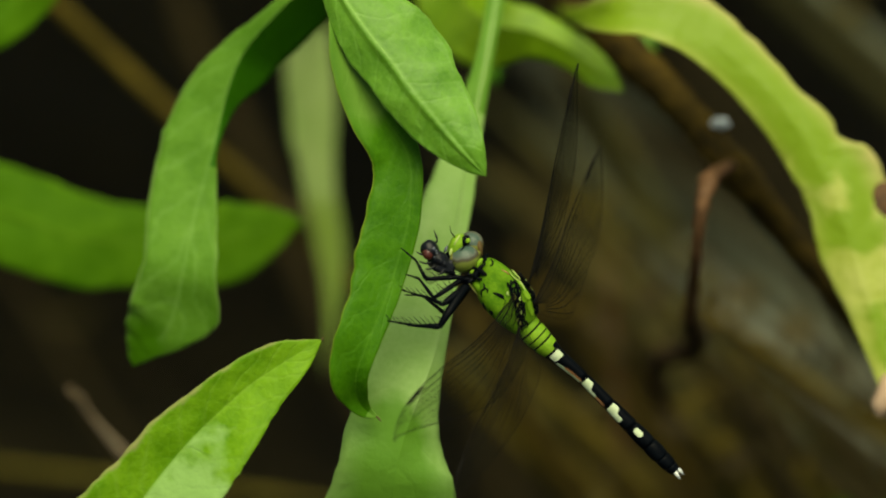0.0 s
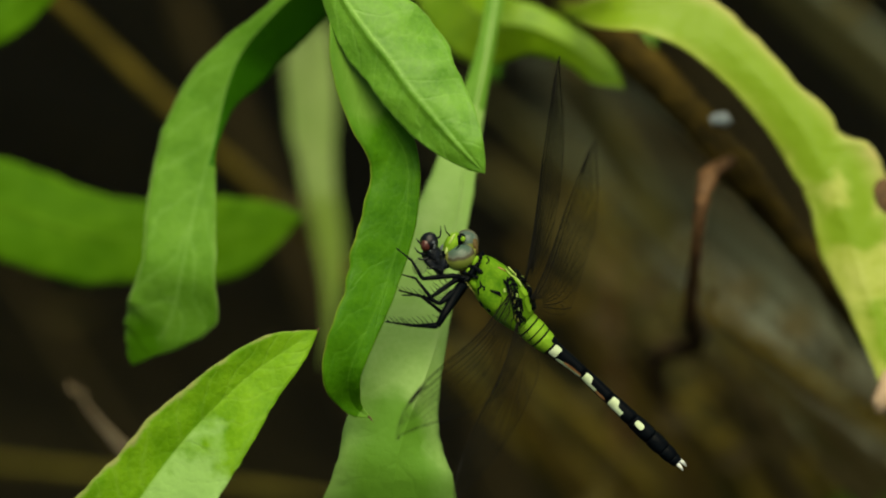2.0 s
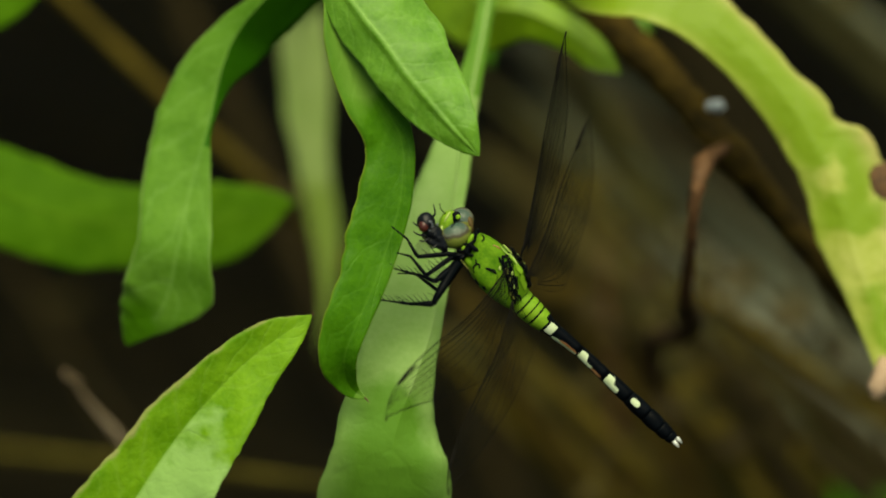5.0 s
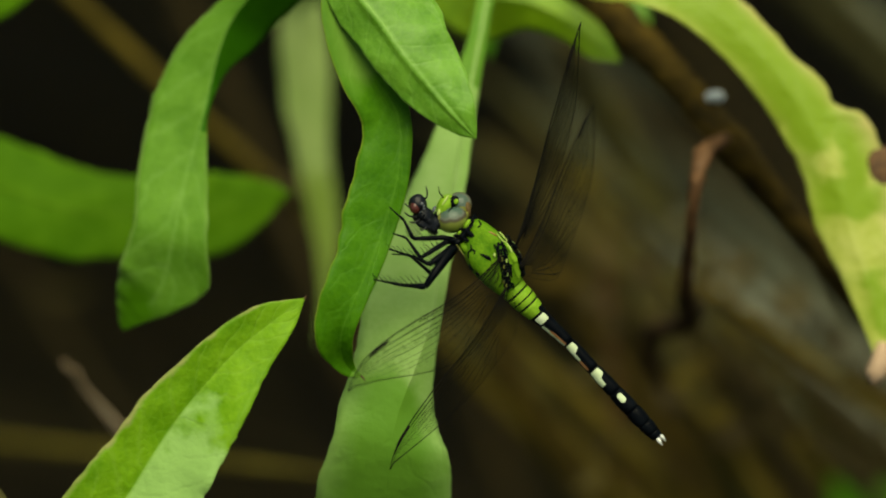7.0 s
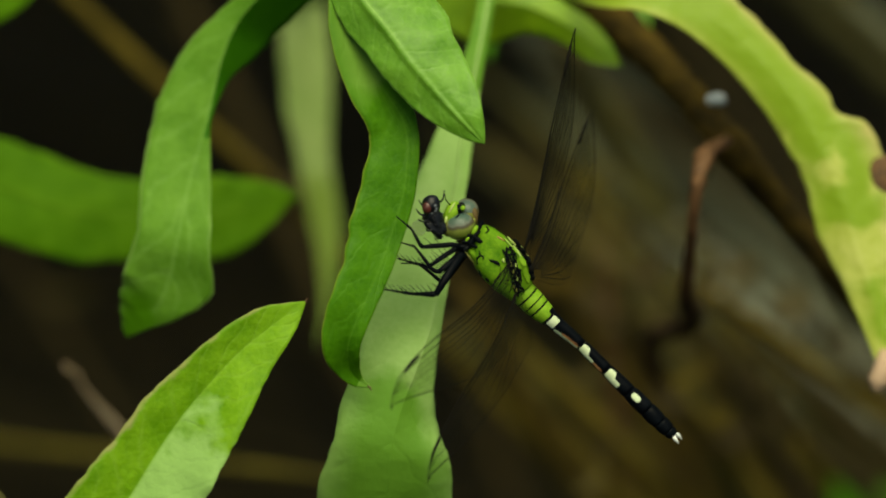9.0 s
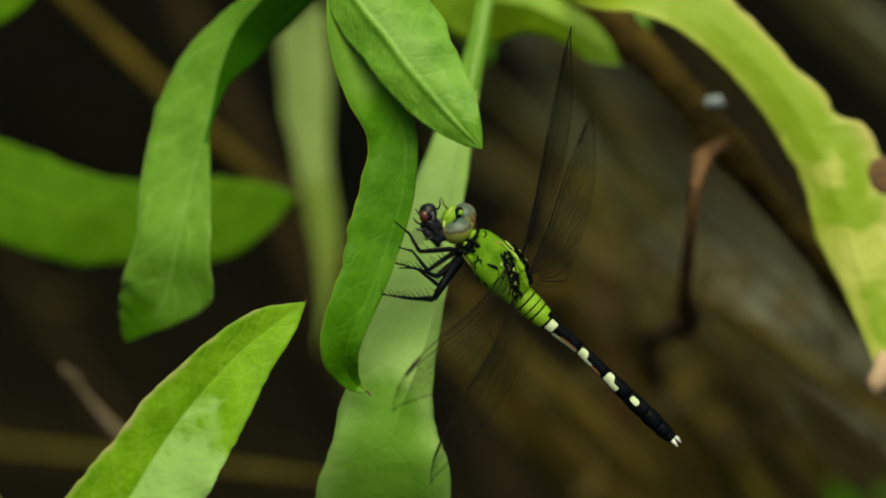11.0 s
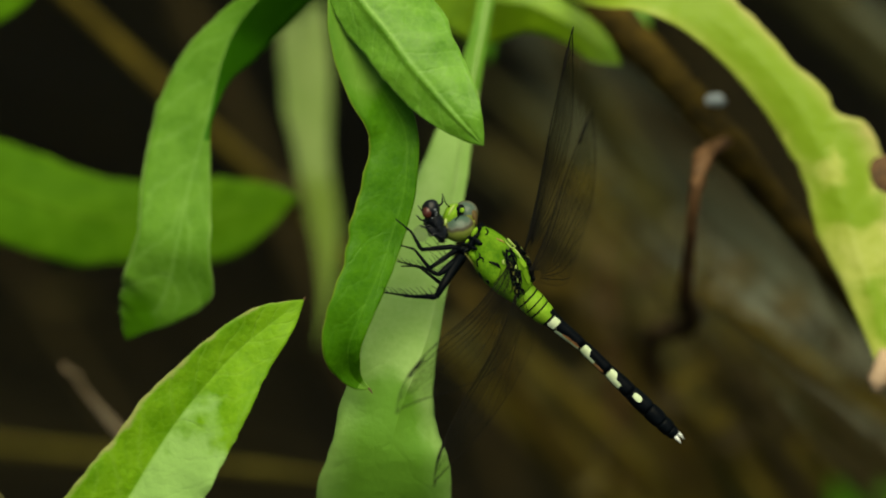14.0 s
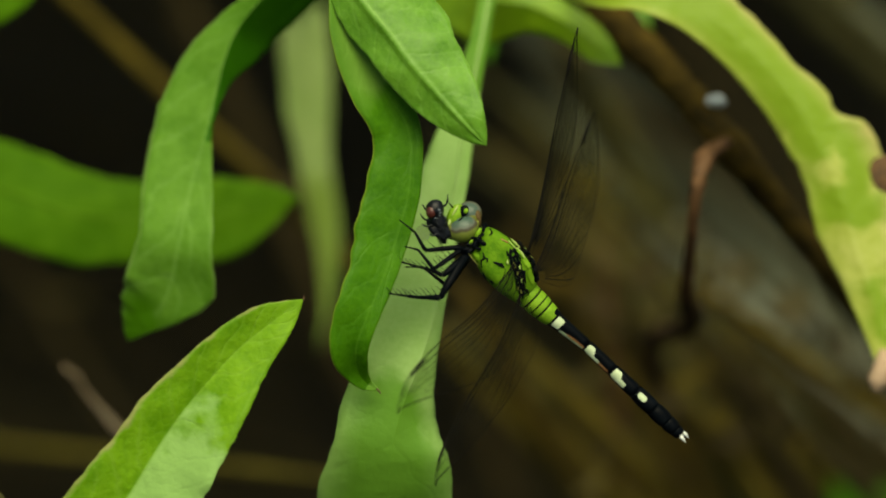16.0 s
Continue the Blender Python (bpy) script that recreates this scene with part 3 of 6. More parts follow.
def build_herb():
    herb = plant_at("broadleaf_herb", *HERB_BASE, "green herb with lance-shaped leaves on one stalk", "herb")
    stem_part(herb, "stalk", [HERB_BASE, (-54.72, -144.08, 0), (-51.99, -50.52, 3), (-67.39, -24.05, -25), (-75.4, 4.75, -58), (-70.34, 26.53, -58), (-51.18, 48.63, -48), (-46.46, 57, -46)], [2.4, 2.1, 1.6, 1.4, 1.2, 1.1, 0.9, 0.6], STRAW)
    out = {}
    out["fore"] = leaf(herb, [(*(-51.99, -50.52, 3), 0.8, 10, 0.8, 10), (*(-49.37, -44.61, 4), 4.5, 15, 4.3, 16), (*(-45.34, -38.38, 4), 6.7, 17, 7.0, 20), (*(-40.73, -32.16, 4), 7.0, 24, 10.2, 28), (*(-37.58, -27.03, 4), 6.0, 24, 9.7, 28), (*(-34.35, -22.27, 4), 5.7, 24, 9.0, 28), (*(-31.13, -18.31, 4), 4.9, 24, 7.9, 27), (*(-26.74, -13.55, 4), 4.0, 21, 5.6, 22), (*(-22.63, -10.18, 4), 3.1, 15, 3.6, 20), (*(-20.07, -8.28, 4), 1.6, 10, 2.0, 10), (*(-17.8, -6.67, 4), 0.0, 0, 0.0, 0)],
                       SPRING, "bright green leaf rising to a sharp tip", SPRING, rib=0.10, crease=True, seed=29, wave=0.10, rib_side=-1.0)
    dry_point(out["fore"], (-51.99, -50.52, 3), ((-18.15, -6.95, 4), (-17.85, -6.7, 4), (-17.75, -6.3, 4)))
    out["flat"] = leaf(herb, [(*(-75.4, 8.64, -58), 1.0, 0, 1.0, 0), (*(-69.69, 10.6, -60), 5.5, -8, 5.5, -8), (*(-61.12, 8.26, -60), 6.5, -8, 6.8, 3), (*(-50.98, 4.91, -60), 6.0, -8, 6.9, 3), (*(-41.63, 4.44, -60), 4.9, -8, 6.2, 3), (*(-31.5, 4.76, -60), 5.1, -8, 6.4, 3), (*(-25.65, 6, -60), 3.6, -8, 4.0, 3), (*(-22.45, 6.86, -60), 1.8, -5, 2.0, 0), (*(-20.04, 7.09, -60), 0.05, 0, 0.05, 0)],
                       MID, "green leaf held out flat", MID, seed=31, wave=0.10)
    out["corner"] = leaf(herb, [(*(-48.82, 52.05, -47), 0.8, 0, 0.8, 0), (*(-52.85, 43.2, -50), 2.6, -8, 2.6, -8), (*(-57.98, 37.5, -52), 3.4, -8, 3.4, -8), (*(-62.2, 33.6, -52), 3.2, -8, 3.2, -8), (*(-67.62, 27.93, -52), 0.1, 0, 0.1, 0)],
                         MID, "green leaf of the herb", seed=37)
    return out


def scrap(c, out, along, length, width, rng):
    """A small withered leaf, curled along and across, that starts at c and points outwards."""
    bm = bmesh.new()
    side = out.cross(along).normalized()
    lift = side.cross(out)
    curl, rows = rng.uniform(0.2, 0.6), []
    for i in range(8):
        s = i / 7
        p = c + out * (length * math.sin(s * 1.3) / 0.96) - lift * (length * curl * s * s)
        w = width * math.sin(math.pi * (0.06 + 0.9 * s)) ** 0.7
        rows.append([bm.verts.new(p + side * (w * k) + lift * (w * (0.5 * k * k + 0.2 * noise.noise(Vector((i * 0.7, k, length * 900)))))) for k in (-1, -0.5, 0, 0.5, 1)])
    for p, q in zip(rows, rows[1:]):
        for k in range(4):
            bm.faces.new((p[k], p[k + 1], q[k + 1], q[k]))
    return bm


def dead_stem(name, a, b, radius, mat, label, up, seed, bow=(0, 0)):
    """A dead stem that leans: through a and b, down to the soil, and up past a; its upper end bows. Withered scraps of leaf cling to it."""
    a, b = Vector(a), Vector(b)
    d = (b - a).normalized()
    pa, pb = mm(*a), mm(*b)
    k = (0.002 - pb.z) / ((pb - pa).normalized().z)
    foot = b + d * k * 1000
    base = mm(*foot)
    rng = random.Random(seed)
    pts, radii = [], []
    top = a - d * up
    n = 16
    for i in range(n + 1):
        p = foot.lerp(top, 1 - (1 - i / n) ** 3 if any(bow) else i / n)
        s = min(i, 3) / 3
        p = p + Vector((rng.uniform(-1, 1), rng.uniform(-1, 1), rng.uniform(-1, 1))) * 0.5 * s
        q = max(0.0, (b - p).dot(d) / (b - a).length)
        p = p + Vector((bow[0], bow[1], 0)) * q * q
        pts.append(mm(*p) - base)
        radii.append(radius * 0.001 * (1.1 - 0.35 * i / n) * min(1.0, 0.15 + (p - top).length / 22))
    ob = part(name, tube(bmesh.new(), pts, radii, 9, 0.05, seed), mat)
    ob.location = base
    for i in range(2, n - 4 if any(bow) else n, 4):
        d2 = (pts[i + 1] - pts[i]).normalized() * radius * 0.0006
        part("node", tube(bmesh.new(), [pts[i] - d2, pts[i] - d2 * 0.4, pts[i] + d2 * 0.4, pts[i] + d2], [radii[i] * k for k in (0.9, 1.12, 1.12, 0.9)], 9, 0.06, i), mat, ob)
    for _ in range(rng.choice((1, 2, 3)) if (a.x > 0 and a.z > -190) or up == 60 else 0):
        q = rng.uniform(0.0, 1.1)
        c = mm(*a.lerp(b, q)) - base
        along = (mm(*b) - mm(*a)).normalized()
        out = (along.cross(Vector((rng.uniform(-1, 1), rng.uniform(-1, 1), rng.uniform(-1, 1)))) + along * rng.uniform(0, 0.8)).normalized()
        part("withered_leaf", scrap(c, out, along, rng.uniform(0.004, 0.009), rng.uniform(0.0012, 0.0026), rng), rng.choice((DARK_STALK, DARK_STALK, BROWN_STALK, AMBER_STALK, RUSTY_STALK)), ob, "small curled withered leaf")
    return tagged(ob, label, "stem", "dead stems")


def build_thicket():
    brown = "brown dead stalk leaning out of the soil"
    for i, (a, b, r, up, mat, label) in enumerate((
            ((-59.1, 40.9, -110), (-25.15, 8.77, -125), 1.4, 60, AMBER_STALK, "amber-brown dead stalk leaning out of the soil"),
            ((-14.99, -33.17, -108), (-68, -29.09, -150), 1.1, 14, OLIVE_STALK, "olive dead stalk lying nearly level"),
            ((-50.88, -19.68, -66), (-45.74, -25.83, -74), 0.95, 1, PINK_STRAW, "pale pinkish straw stalk"),
            ((6.76, 12.55, -210), (70.63, -36.85, -225), 1.7, 14, STRAW, brown),
            ((22.4, 12.34, -190), (69.48, -26.94, -205), 1.7, 30, STRAW, "olive-yellow dead stalk leaning out of the soil"),
            ((45.6, 0.09, -250), (66.09, -16.98, -255), 2.7, 6, GREY_STRAW, "broad greyish dead blade"),
            ((57.08, 44.57, -260), (72.94, 29.86, -265), 3.0, 40, STRAW, brown),
            ((6.97, 14.71, -170), (19.53, 0.95, -175), 2.4, 5, BROWN_STALK, "warm brown dead stalk"),
            ((11.9, 15.99, -235), (31.55, -5.38, -240), 4.4, 4, BROWN_STALK, "thick warm brown dead stalk"),
            ((-0.35, -12.5, -180), (45.35, -39.46, -195), 2.0, 14, STRAW, brown),
            ((24.45, -3.59, -250), (36.7, -42.53, -260), 2.8, 30, DARK_STALK, "dark reddish dead stalk"),
            ((-70.92, 1, -230), (-44.14, -40.95, -240), 0.9, 60, DARK_STALK, "dark reddish dead stalk"),
            ((-36.25, 28.8, -220), (-14.9, -18.07, -235), 2.6, 60, DARK_STALK, "dark reddish dead stalk"),
            ((15.87, 36.43, -300), (68.98, -11.47, -310), 3.2, 60, GREY_STRAW, "broad greyish dead blade"),
            ((19.7, 19.24, -240), (42.7, -7.24, -246), 3.0, 10, GREY_STRAW, "broad greyish dead blade"),
            ((37.3, -3.98, -150), (47.15, -10.09, -153), 1.1, 3, GREY_STRAW, "thin greyish dead blade"),
            ((50.42, -5.08, -170), (59.18, -13.72, -173), 1.5, 4, GREY_STRAW, "thin greyish dead blade"),
            ((23.14, 16.01, -140), (35.06, 1.77, -146), 1.0, 12, STRAW, brown),
            ((45.77, 10.04, -230), (71.27, -8.09, -236), 2.0, 40, DARK_STALK, "dark reddish dead stalk"),
            ((19.11, -21.06, -150), (26.84, -29.65, -155), 1.2, 10, STRAW, brown),
            ((23.56, 0.08, -120), (24.97, -16.51, -128), 0.9, 2, RED_TWIG, "reddish upright dead stalk"),
            ((3.28, -18.15, -240), (10.63, -40.23, -246), 2.2, 14, DARK_STALK, "dark reddish dead stalk"),
            ((36.71, 35.39, -200), (56.41, 9.85, -206), 1.6, 40, DARK_STALK, "dark reddish dead stalk"),
            ((56.45, 43.11, -170), (67.63, 32.87, -173), 1.5, 20, GREY_STRAW, "thin greyish dead blade"),
            ((34.94, -17.98, -170), (43.73, -30.16, -175), 1.9, 5, AMBER_STALK, "amber-brown dead stalk leaning out of the soil"),
            ((42.97, -21.79, -190), (55.9, -35.95, -195), 1.9, 5, AMBER_STALK, "amber-brown dead stalk leaning out of the soil"),
            ((36.88, -2.45, -150), (66.89, -28.49, -160), 1.1, 8, AMBER_STALK, "long amber-brown dead stalk"),
            ((19.45, -24.01, -170), (29.06, -36.24, -176), 2.2, 8, AMBER_STALK, "amber-brown dead stalk leaning out of the soil"),
            ((51.72, -13.8, -180), (68.38, -31.31, -186), 3.0, 8, DARK_STALK, "dark reddish dead stalk"),
            ((40.58, -17.33, -184), (53.91, -33.17, -190), 1.6, 8, DARK_STALK, "dark reddish dead stalk"),
            ((58.47, -22.4, -176), (68.04, -32.89, -180), 1.6, 8, DARK_STALK, "dark reddish dead stalk"),
            ((28.3, -2.37, -112), (42.43, -16.36, -118), 0.75, 3, DARK_STALK, "thin dark dead stalk"),
            ((44.97, -12.27, -120), (55.15, -22.28, -126), 0.85, 3, DARK_STALK, "thin dark dead stalk"),
            ((50.78, 0.91, -130), (59.93, -16.66, -138), 0.8, 3, DARK_STALK, "thin dark dead stalk"),
            ((45.54, -17.56, -200), (69.48, -40.68, -205), 2.0, 12, DARK_STALK, "dark reddish dead stalk"),
            ((36.89, -5.42, -100), (54.27, -17.44, -108), 1.35, 3, AMBER_STALK, "amber-brown dead stalk leaning out of the soil"),
            ((50.83, -6.01, -150), (59.01, -13.52, -156), 1.7, 2, BLEACHED, "broad bleached grey dead blade"),
            ((38.57, 1.35, -150), (43.76, -4.16, -153), 2.0, 6, BLEACHED, "broad bleached grey dead blade"),
            ((34.37, -20.33, -110), (39.16, -26.55, -114), 1.5, 4, AMBER_STALK, "amber-brown dead stalk leaning out of the soil"),
            ((10.79, -13.1, -120), (18.7, -21.43, -125), 2.0, 5, AMBER_STALK, "amber-brown dead stalk leaning out of the soil"),
            ((17.79, -26.69, -120), (22.82, -32.57, -124), 1.7, 4, AMBER_STALK, "amber-brown dead stalk leaning out of the soil"),
            ((24.91, -2.4, -125), (27.88, -7.38, -128), 1.3, 4, STRAW, brown),
            ((45.78, -13.33, -140), (53.98, -20.97, -145), 2.0, 3, BROWN_STALK, "warm brown dead stalk"),
            ((38.73, -13.49, -118), (42.99, -20.55, -122), 1.9, 1, DARK_STALK, "dark reddish dead stalk"),
            ((46.96, -22.73, -128), (55.5, -30.33, -133), 1.7, 3, DARK_STALK, "dark reddish dead stalk"),
            ((0.91, -2.83, -130), (7.6, -14.11, -135), 2.2, 4, RUSTY_STALK, "rusty brown dead stalk leaning out of the soil"),
            ((17.0, 32.23, -150), (23.47, 22.19, -156), 1.7, 10, STRAW, brown),
            ((6.65, -17.42, -190), (15.48, -29.82, -196), 3.0, 6, BROWN_STALK, "warm brown dead stalk"),
            ((22.22, -21.61, -180), (29.75, -31.75, -186), 2.6, 5, BROWN_STALK, "warm brown dead stalk"),
            ((11.82, 1.34, -140), (18.61, -8.34, -145), 2.2, 4, RUSTY_STALK, "rusty brown dead stalk leaning out of the soil"),
            ((18.75, -4.48, -128), (25.08, -12.42, -133), 1.5, 3, RUSTY_STALK, "rusty brown dead stalk leaning out of the soil"),
            ((21.5, 9.3, -140), (29.85, -0.75, -144), 1.3, 4, OLIVE_STALK, "olive dead stalk leaning out of the soil"),
            ((33.1, 0.9, -138), (45.6, -9.9, -143), 1.3, 4, BLEACHED, "thin bleached grey dead blade"),
            ((58.3, -14.2, -135), (65.0, -20.9, -139), 2.8, 2, DARK_STALK, "dark reddish dead stalk"))):
        dead_stem("dead_stem", a, b, r, mat, label, up, i + 3, (-0.5, 2.4) if mat is PINK_STRAW else (0, 0))
    sprout = plant_at("green_sprout", *SPROUT_BASE, "low green sprout among dead stalks", "sprout")
    stem_part(sprout, "stalk", [SPROUT_BASE, (66.6, -92.0, -152), (64.2, -48.2, -148)], [1.2, 1.0, 0.8], STRAW)
    leaf(sprout, [(*(64.2, -48.2, -148), 0.5, 0, 0.5, 0), (*(63.0, -42.6, -147), 3.2, -10, 3.2, -10), (*(60.8, -37.6, -146), 3.5, -10, 3.5, -10), (*(58.8, -33.0, -146), 0.1, 0, 0.1, 0)], DEEP, "green leaf of the sprout", seed=41)
    leaf(sprout, [(*(64.2, -48.2, -148), 0.5, 0, 0.5, 0), (*(66.4, -42.6, -147), 3.0, -10, 3.0, -10), (*(66.8, -38.6, -146), 2.8, -10, 2.8, -10), (*(65.4, -35.0, -146), 0.1, 0, 0.1, 0)], DEEP, "green leaf of the sprout", seed=43)


SHRUB_BASE, HERB_BASE, SPROUT_BASE = (234.03, -178.98, -130), (-56.19, -254.03, 0), (68.4, -166.4, -152)
build_ground()
build_thicket()
SHRUB_LEAVES = build_shrub()
HERB_LEAVES = build_herb()



# ---- insect ----
BODY_GREEN = plain("insect_green", (0.042, 0.138, 0.004), (0.130, 0.268, 0.014), 420, 0.75, 1.0, 0.00025, spec=0.12)
OLIVE = plain("insect_olive", (0.09, 0.105, 0.018), (0.19, 0.20, 0.045), 800, 0.6, 0.6, 0.00012, spec=0.2)
OCHRE = plain("insect_ochre", (0.05, 0.035, 0.012), (0.13, 0.085, 0.03), 900, 0.6, 0.6, 0.00012, spec=0.2)
PALE_LIME = plain("insect_pale_lime", (0.30, 0.44, 0.09), (0.46, 0.58, 0.20), 700, 0.55, 0.5, 0.0001, spec=0.2)
BODY_LIME = plain("insect_lime", (0.105, 0.25, 0.010), (0.212, 0.38, 0.03), 420, 0.6, 0.6, 0.00012, spec=0.18)
BLACK = plain("insect_black", (0.0008, 0.0013, 0.0022), (0.0026, 0.0040, 0.0060), 700, 0.42, 0.3, 0.00005, spec=0.045)
VEIN = plain("wing_vein", (0.003, 0.003, 0.0025), (0.010, 0.009, 0.007), 700, 0.75, 0.2, 0.00003, spec=0.05)
CREAM = plain("insect_cream", (0.42, 0.52, 0.30), (0.58, 0.67, 0.47), 600, 0.45, 0.2, 0.00005)
RUST = plain("insect_rust", (0.22, 0.08, 0.02), (0.45, 0.22, 0.10), 600, 0.45, 0.2, 0.00005)
WHITE = plain("insect_white", (0.62, 0.66, 0.64), (0.80, 0.82, 0.80), 600, 0.45, 0.2, 0.00005)
FLY_BLACK = plain("fly_blue_black", (0.0014, 0.0018, 0.003), (0.006, 0.008, 0.013), 900, 0.38, 0.4, 0.00006, spec=0.25)
FLY_GREY = plain("fly_blue_grey", (0.012, 0.016, 0.026), (0.14, 0.165, 0.19), 1400, 0.4, 0.4, 0.00005)
FLY_RED = plain("fly_eye_red", (0.035, 0.008, 0.006), (0.10, 0.022, 0.015), 1500, 0.3, 0.3, 0.00003)


def eye_material():
    m, n, l = material("compound_eye")
    tc = n.new("ShaderNodeTexCoord")
    sep = n.new("ShaderNodeSeparateXYZ")
    l.new(tc.outputs["Object"], sep.inputs[0])
    h = calc(n, l, "MULTIPLY_ADD", sep.outputs[2], 260.0, 0.5)
    h = calc(n, l, "MULTIPLY_ADD", calc(n, l, "SUBTRACT", noise_of(n, l, 700, 3), 0.5), 0.22, h)
    fleck = noise_of(n, l, 2600, 3)
    col = ramp(n, l, h, [(0.30, (0.15, 0.20, 0.020)), (0.58, (0.17, 0.21, 0.04)), (0.64, (0.075, 0.065, 0.026)), (0.70, (0.060, 0.052, 0.042)), (0.75, (0.125, 0.14, 0.115)), (0.81, (0.064, 0.105, 0.088)), (1.0, (0.036, 0.088, 0.074))])
    col = blend(n, l, calc(n, l, "MULTIPLY", fleck, 0.3), col, (0.10, 0.12, 0.06))
    p = n["Principled BSDF"]
    l.new(col, p.inputs["Base Color"])
    p.inputs["Roughness"].default_value = 0.34
    p.inputs["Specular IOR Level"].default_value = 0.28
    return m


def membrane_material(name="wing_membrane", cover=0.02, tint=0.6):
    m, n, l = material(name)
    p, t, mix = n["Principled BSDF"], n.new("ShaderNodeBsdfTransparent"), n.new("ShaderNodeMixShader")
    l.new(ramp(n, l, noise_of(n, l, 300, 3), [(0.3, (0.05 * tint, 0.05 * tint, 0.04 * tint)), (0.7, (0.10 * tint, 0.10 * tint, 0.08 * tint))]), p.inputs["Base Color"])
    p.inputs["Roughness"].default_value = 0.25
    t.inputs[0].default_value = (0.91, 0.92, 0.88, 1)
    mix.inputs[0].default_value = cover
    l.new(t.outputs[0], mix.inputs[1])
    l.new(p.outputs[0], mix.inputs[2])
    l.new(mix.outputs[0], n["Material Output"].inputs[0])
    return m


EYE_SURFACE, MEMBRANE, FLY_WING = eye_material(), membrane_material(), membrane_material("fly_wing", 0.35, 2.2)
TURN = radians(45)
ALONG = Vector((0.7195, -0.6873, -0.10)).normalized()
PERP = Vector((0.691, 0.723, 0)).normalized()
UPWARD = (Vector((0, 0, 1)) * math.cos(TURN) + PERP * math.sin(TURN))
UPWARD = (UPWARD - ALONG * UPWARD.dot(ALONG)).normalized()
SIDE = UPWARD.cross(ALONG)
INSECT_AXES = Matrix((ALONG, SIDE, UPWARD)).transposed()
INSECT_MM = Vector((7.43, -1.77, 0))


def own(p):
    """From millimetres round the perch to the insect's own space (tailwards, rightwards, upwards), in metres."""
    return INSECT_AXES.transposed() @ (Vector(p) - INSECT_MM) * 0.001


PERP_OWN = INSECT_AXES.transposed() @ PERP


def bent(p):
    """The tail is set off a little from the line of the thorax."""
    s = min(1.0, max(0.0, (p.x * 1000 - 8) / 8))
    return p + PERP_OWN * (0.00048 * s * s * (3 - 2 * s))


def squared(a, power):
    """How far a flat-sided body stands out beyond an oval, a radians round from its back."""
    d = a + math.pi / 4
    return (abs(math.cos(d)) ** power + abs(math.sin(d)) ** power) ** (-1 / power)


def lathe(bm, rings, sides=20, power=2.0):
    """A body of oval rings (x, z, half width, half height) in millimetres; a higher power flattens its sides."""
    made = []
    for x, z, ry, rz in rings:
        made.append([bm.verts.new(bent(Vector((x, k * ry * math.sin(a), z + k * rz * math.cos(a))) * 0.001)) for a, k in ((2 * math.pi * i / sides, squared(2 * math.pi * i / sides, power)) for i in range(sides))])
    for a, b in zip(made, made[1:]):
        for k in range(sides):
            bm.faces.new((a[k], a[(k + 1) % sides], b[(k + 1) % sides], b[k]))
    bm.faces.new(made[0])
    bm.faces.new(made[-1][::-1])
    bmesh.ops.recalc_face_normals(bm, faces=bm.faces[:])
    return bm


def lean(p):
    """The thorax slants: its front slopes back towards the legs."""
    fade = min(1.0, max(0.0, (0.8 - p.x * 1000) / 5.2))
    return Vector((p.x - 0.48 * fade * (p.y + p.z) * 0.707, p.y, p.z))


def on(rings, x, a, lift=0.0):
    """A point on such a body at x and a degrees round from its back (right positive)."""
    xs = [r[0] for r in rings]
    z, ry, rz = (np.interp(x, xs, [r[k] for r in rings]) for k in (1, 2, 3))
    a = radians(a)
    k = squared(a, FLATNESS) if rings is THORAX else 1.0
    p = Vector((x, (k * ry + lift) * math.sin(a), z + (k * rz + lift) * math.cos(a))) * 0.001
    return lean(p) if rings is THORAX else bent(p)


def leaning(bm):
    for v in bm.verts:
        v.co = lean(v.co) * (1 + 0.012 * noise.noise(v.co * 700))
    return bm


def lump(name, mat, parent, label, at, size, tilt=0.0, rough=0.0, seed=0, cap=None, sub=3):
    """A rounded piece at a point round the perch: size along the tilt (degrees up from the right), across it and in depth; an eye's cap gives its own upward axis."""
    t = radians(tilt)
    z = Vector(cap).normalized() if cap else Vector((-math.sin(t), math.cos(t), 0))
    x = Vector((math.cos(t), math.sin(t), 0))
    x = (x - z * x.dot(z)).normalized()
    y = z.cross(x)
    axes = Matrix((x, y, z)).transposed()
    m = Matrix.Translation(own(at)) @ (INSECT_AXES.transposed() @ axes).to_4x4()
    return part(name, ball(1.0, (size[0], size[2], size[1]), rough, sub, seed), mat, parent, label, m)


def stroke(rings, rows, width=0.16, lift=0.0):
    """A raised dark line along a body, through (x, degrees) rows."""
    pts = [on(rings, x, a, lift) for x, a in spline(rows, 6)]
    n = len(pts)
    return tube(bmesh.new(), pts, [width * 0.001 * (0.5 + 0.5 * math.sin(math.pi * (i + 0.6) / (n + 0.2))) for i in range(n)], 6)


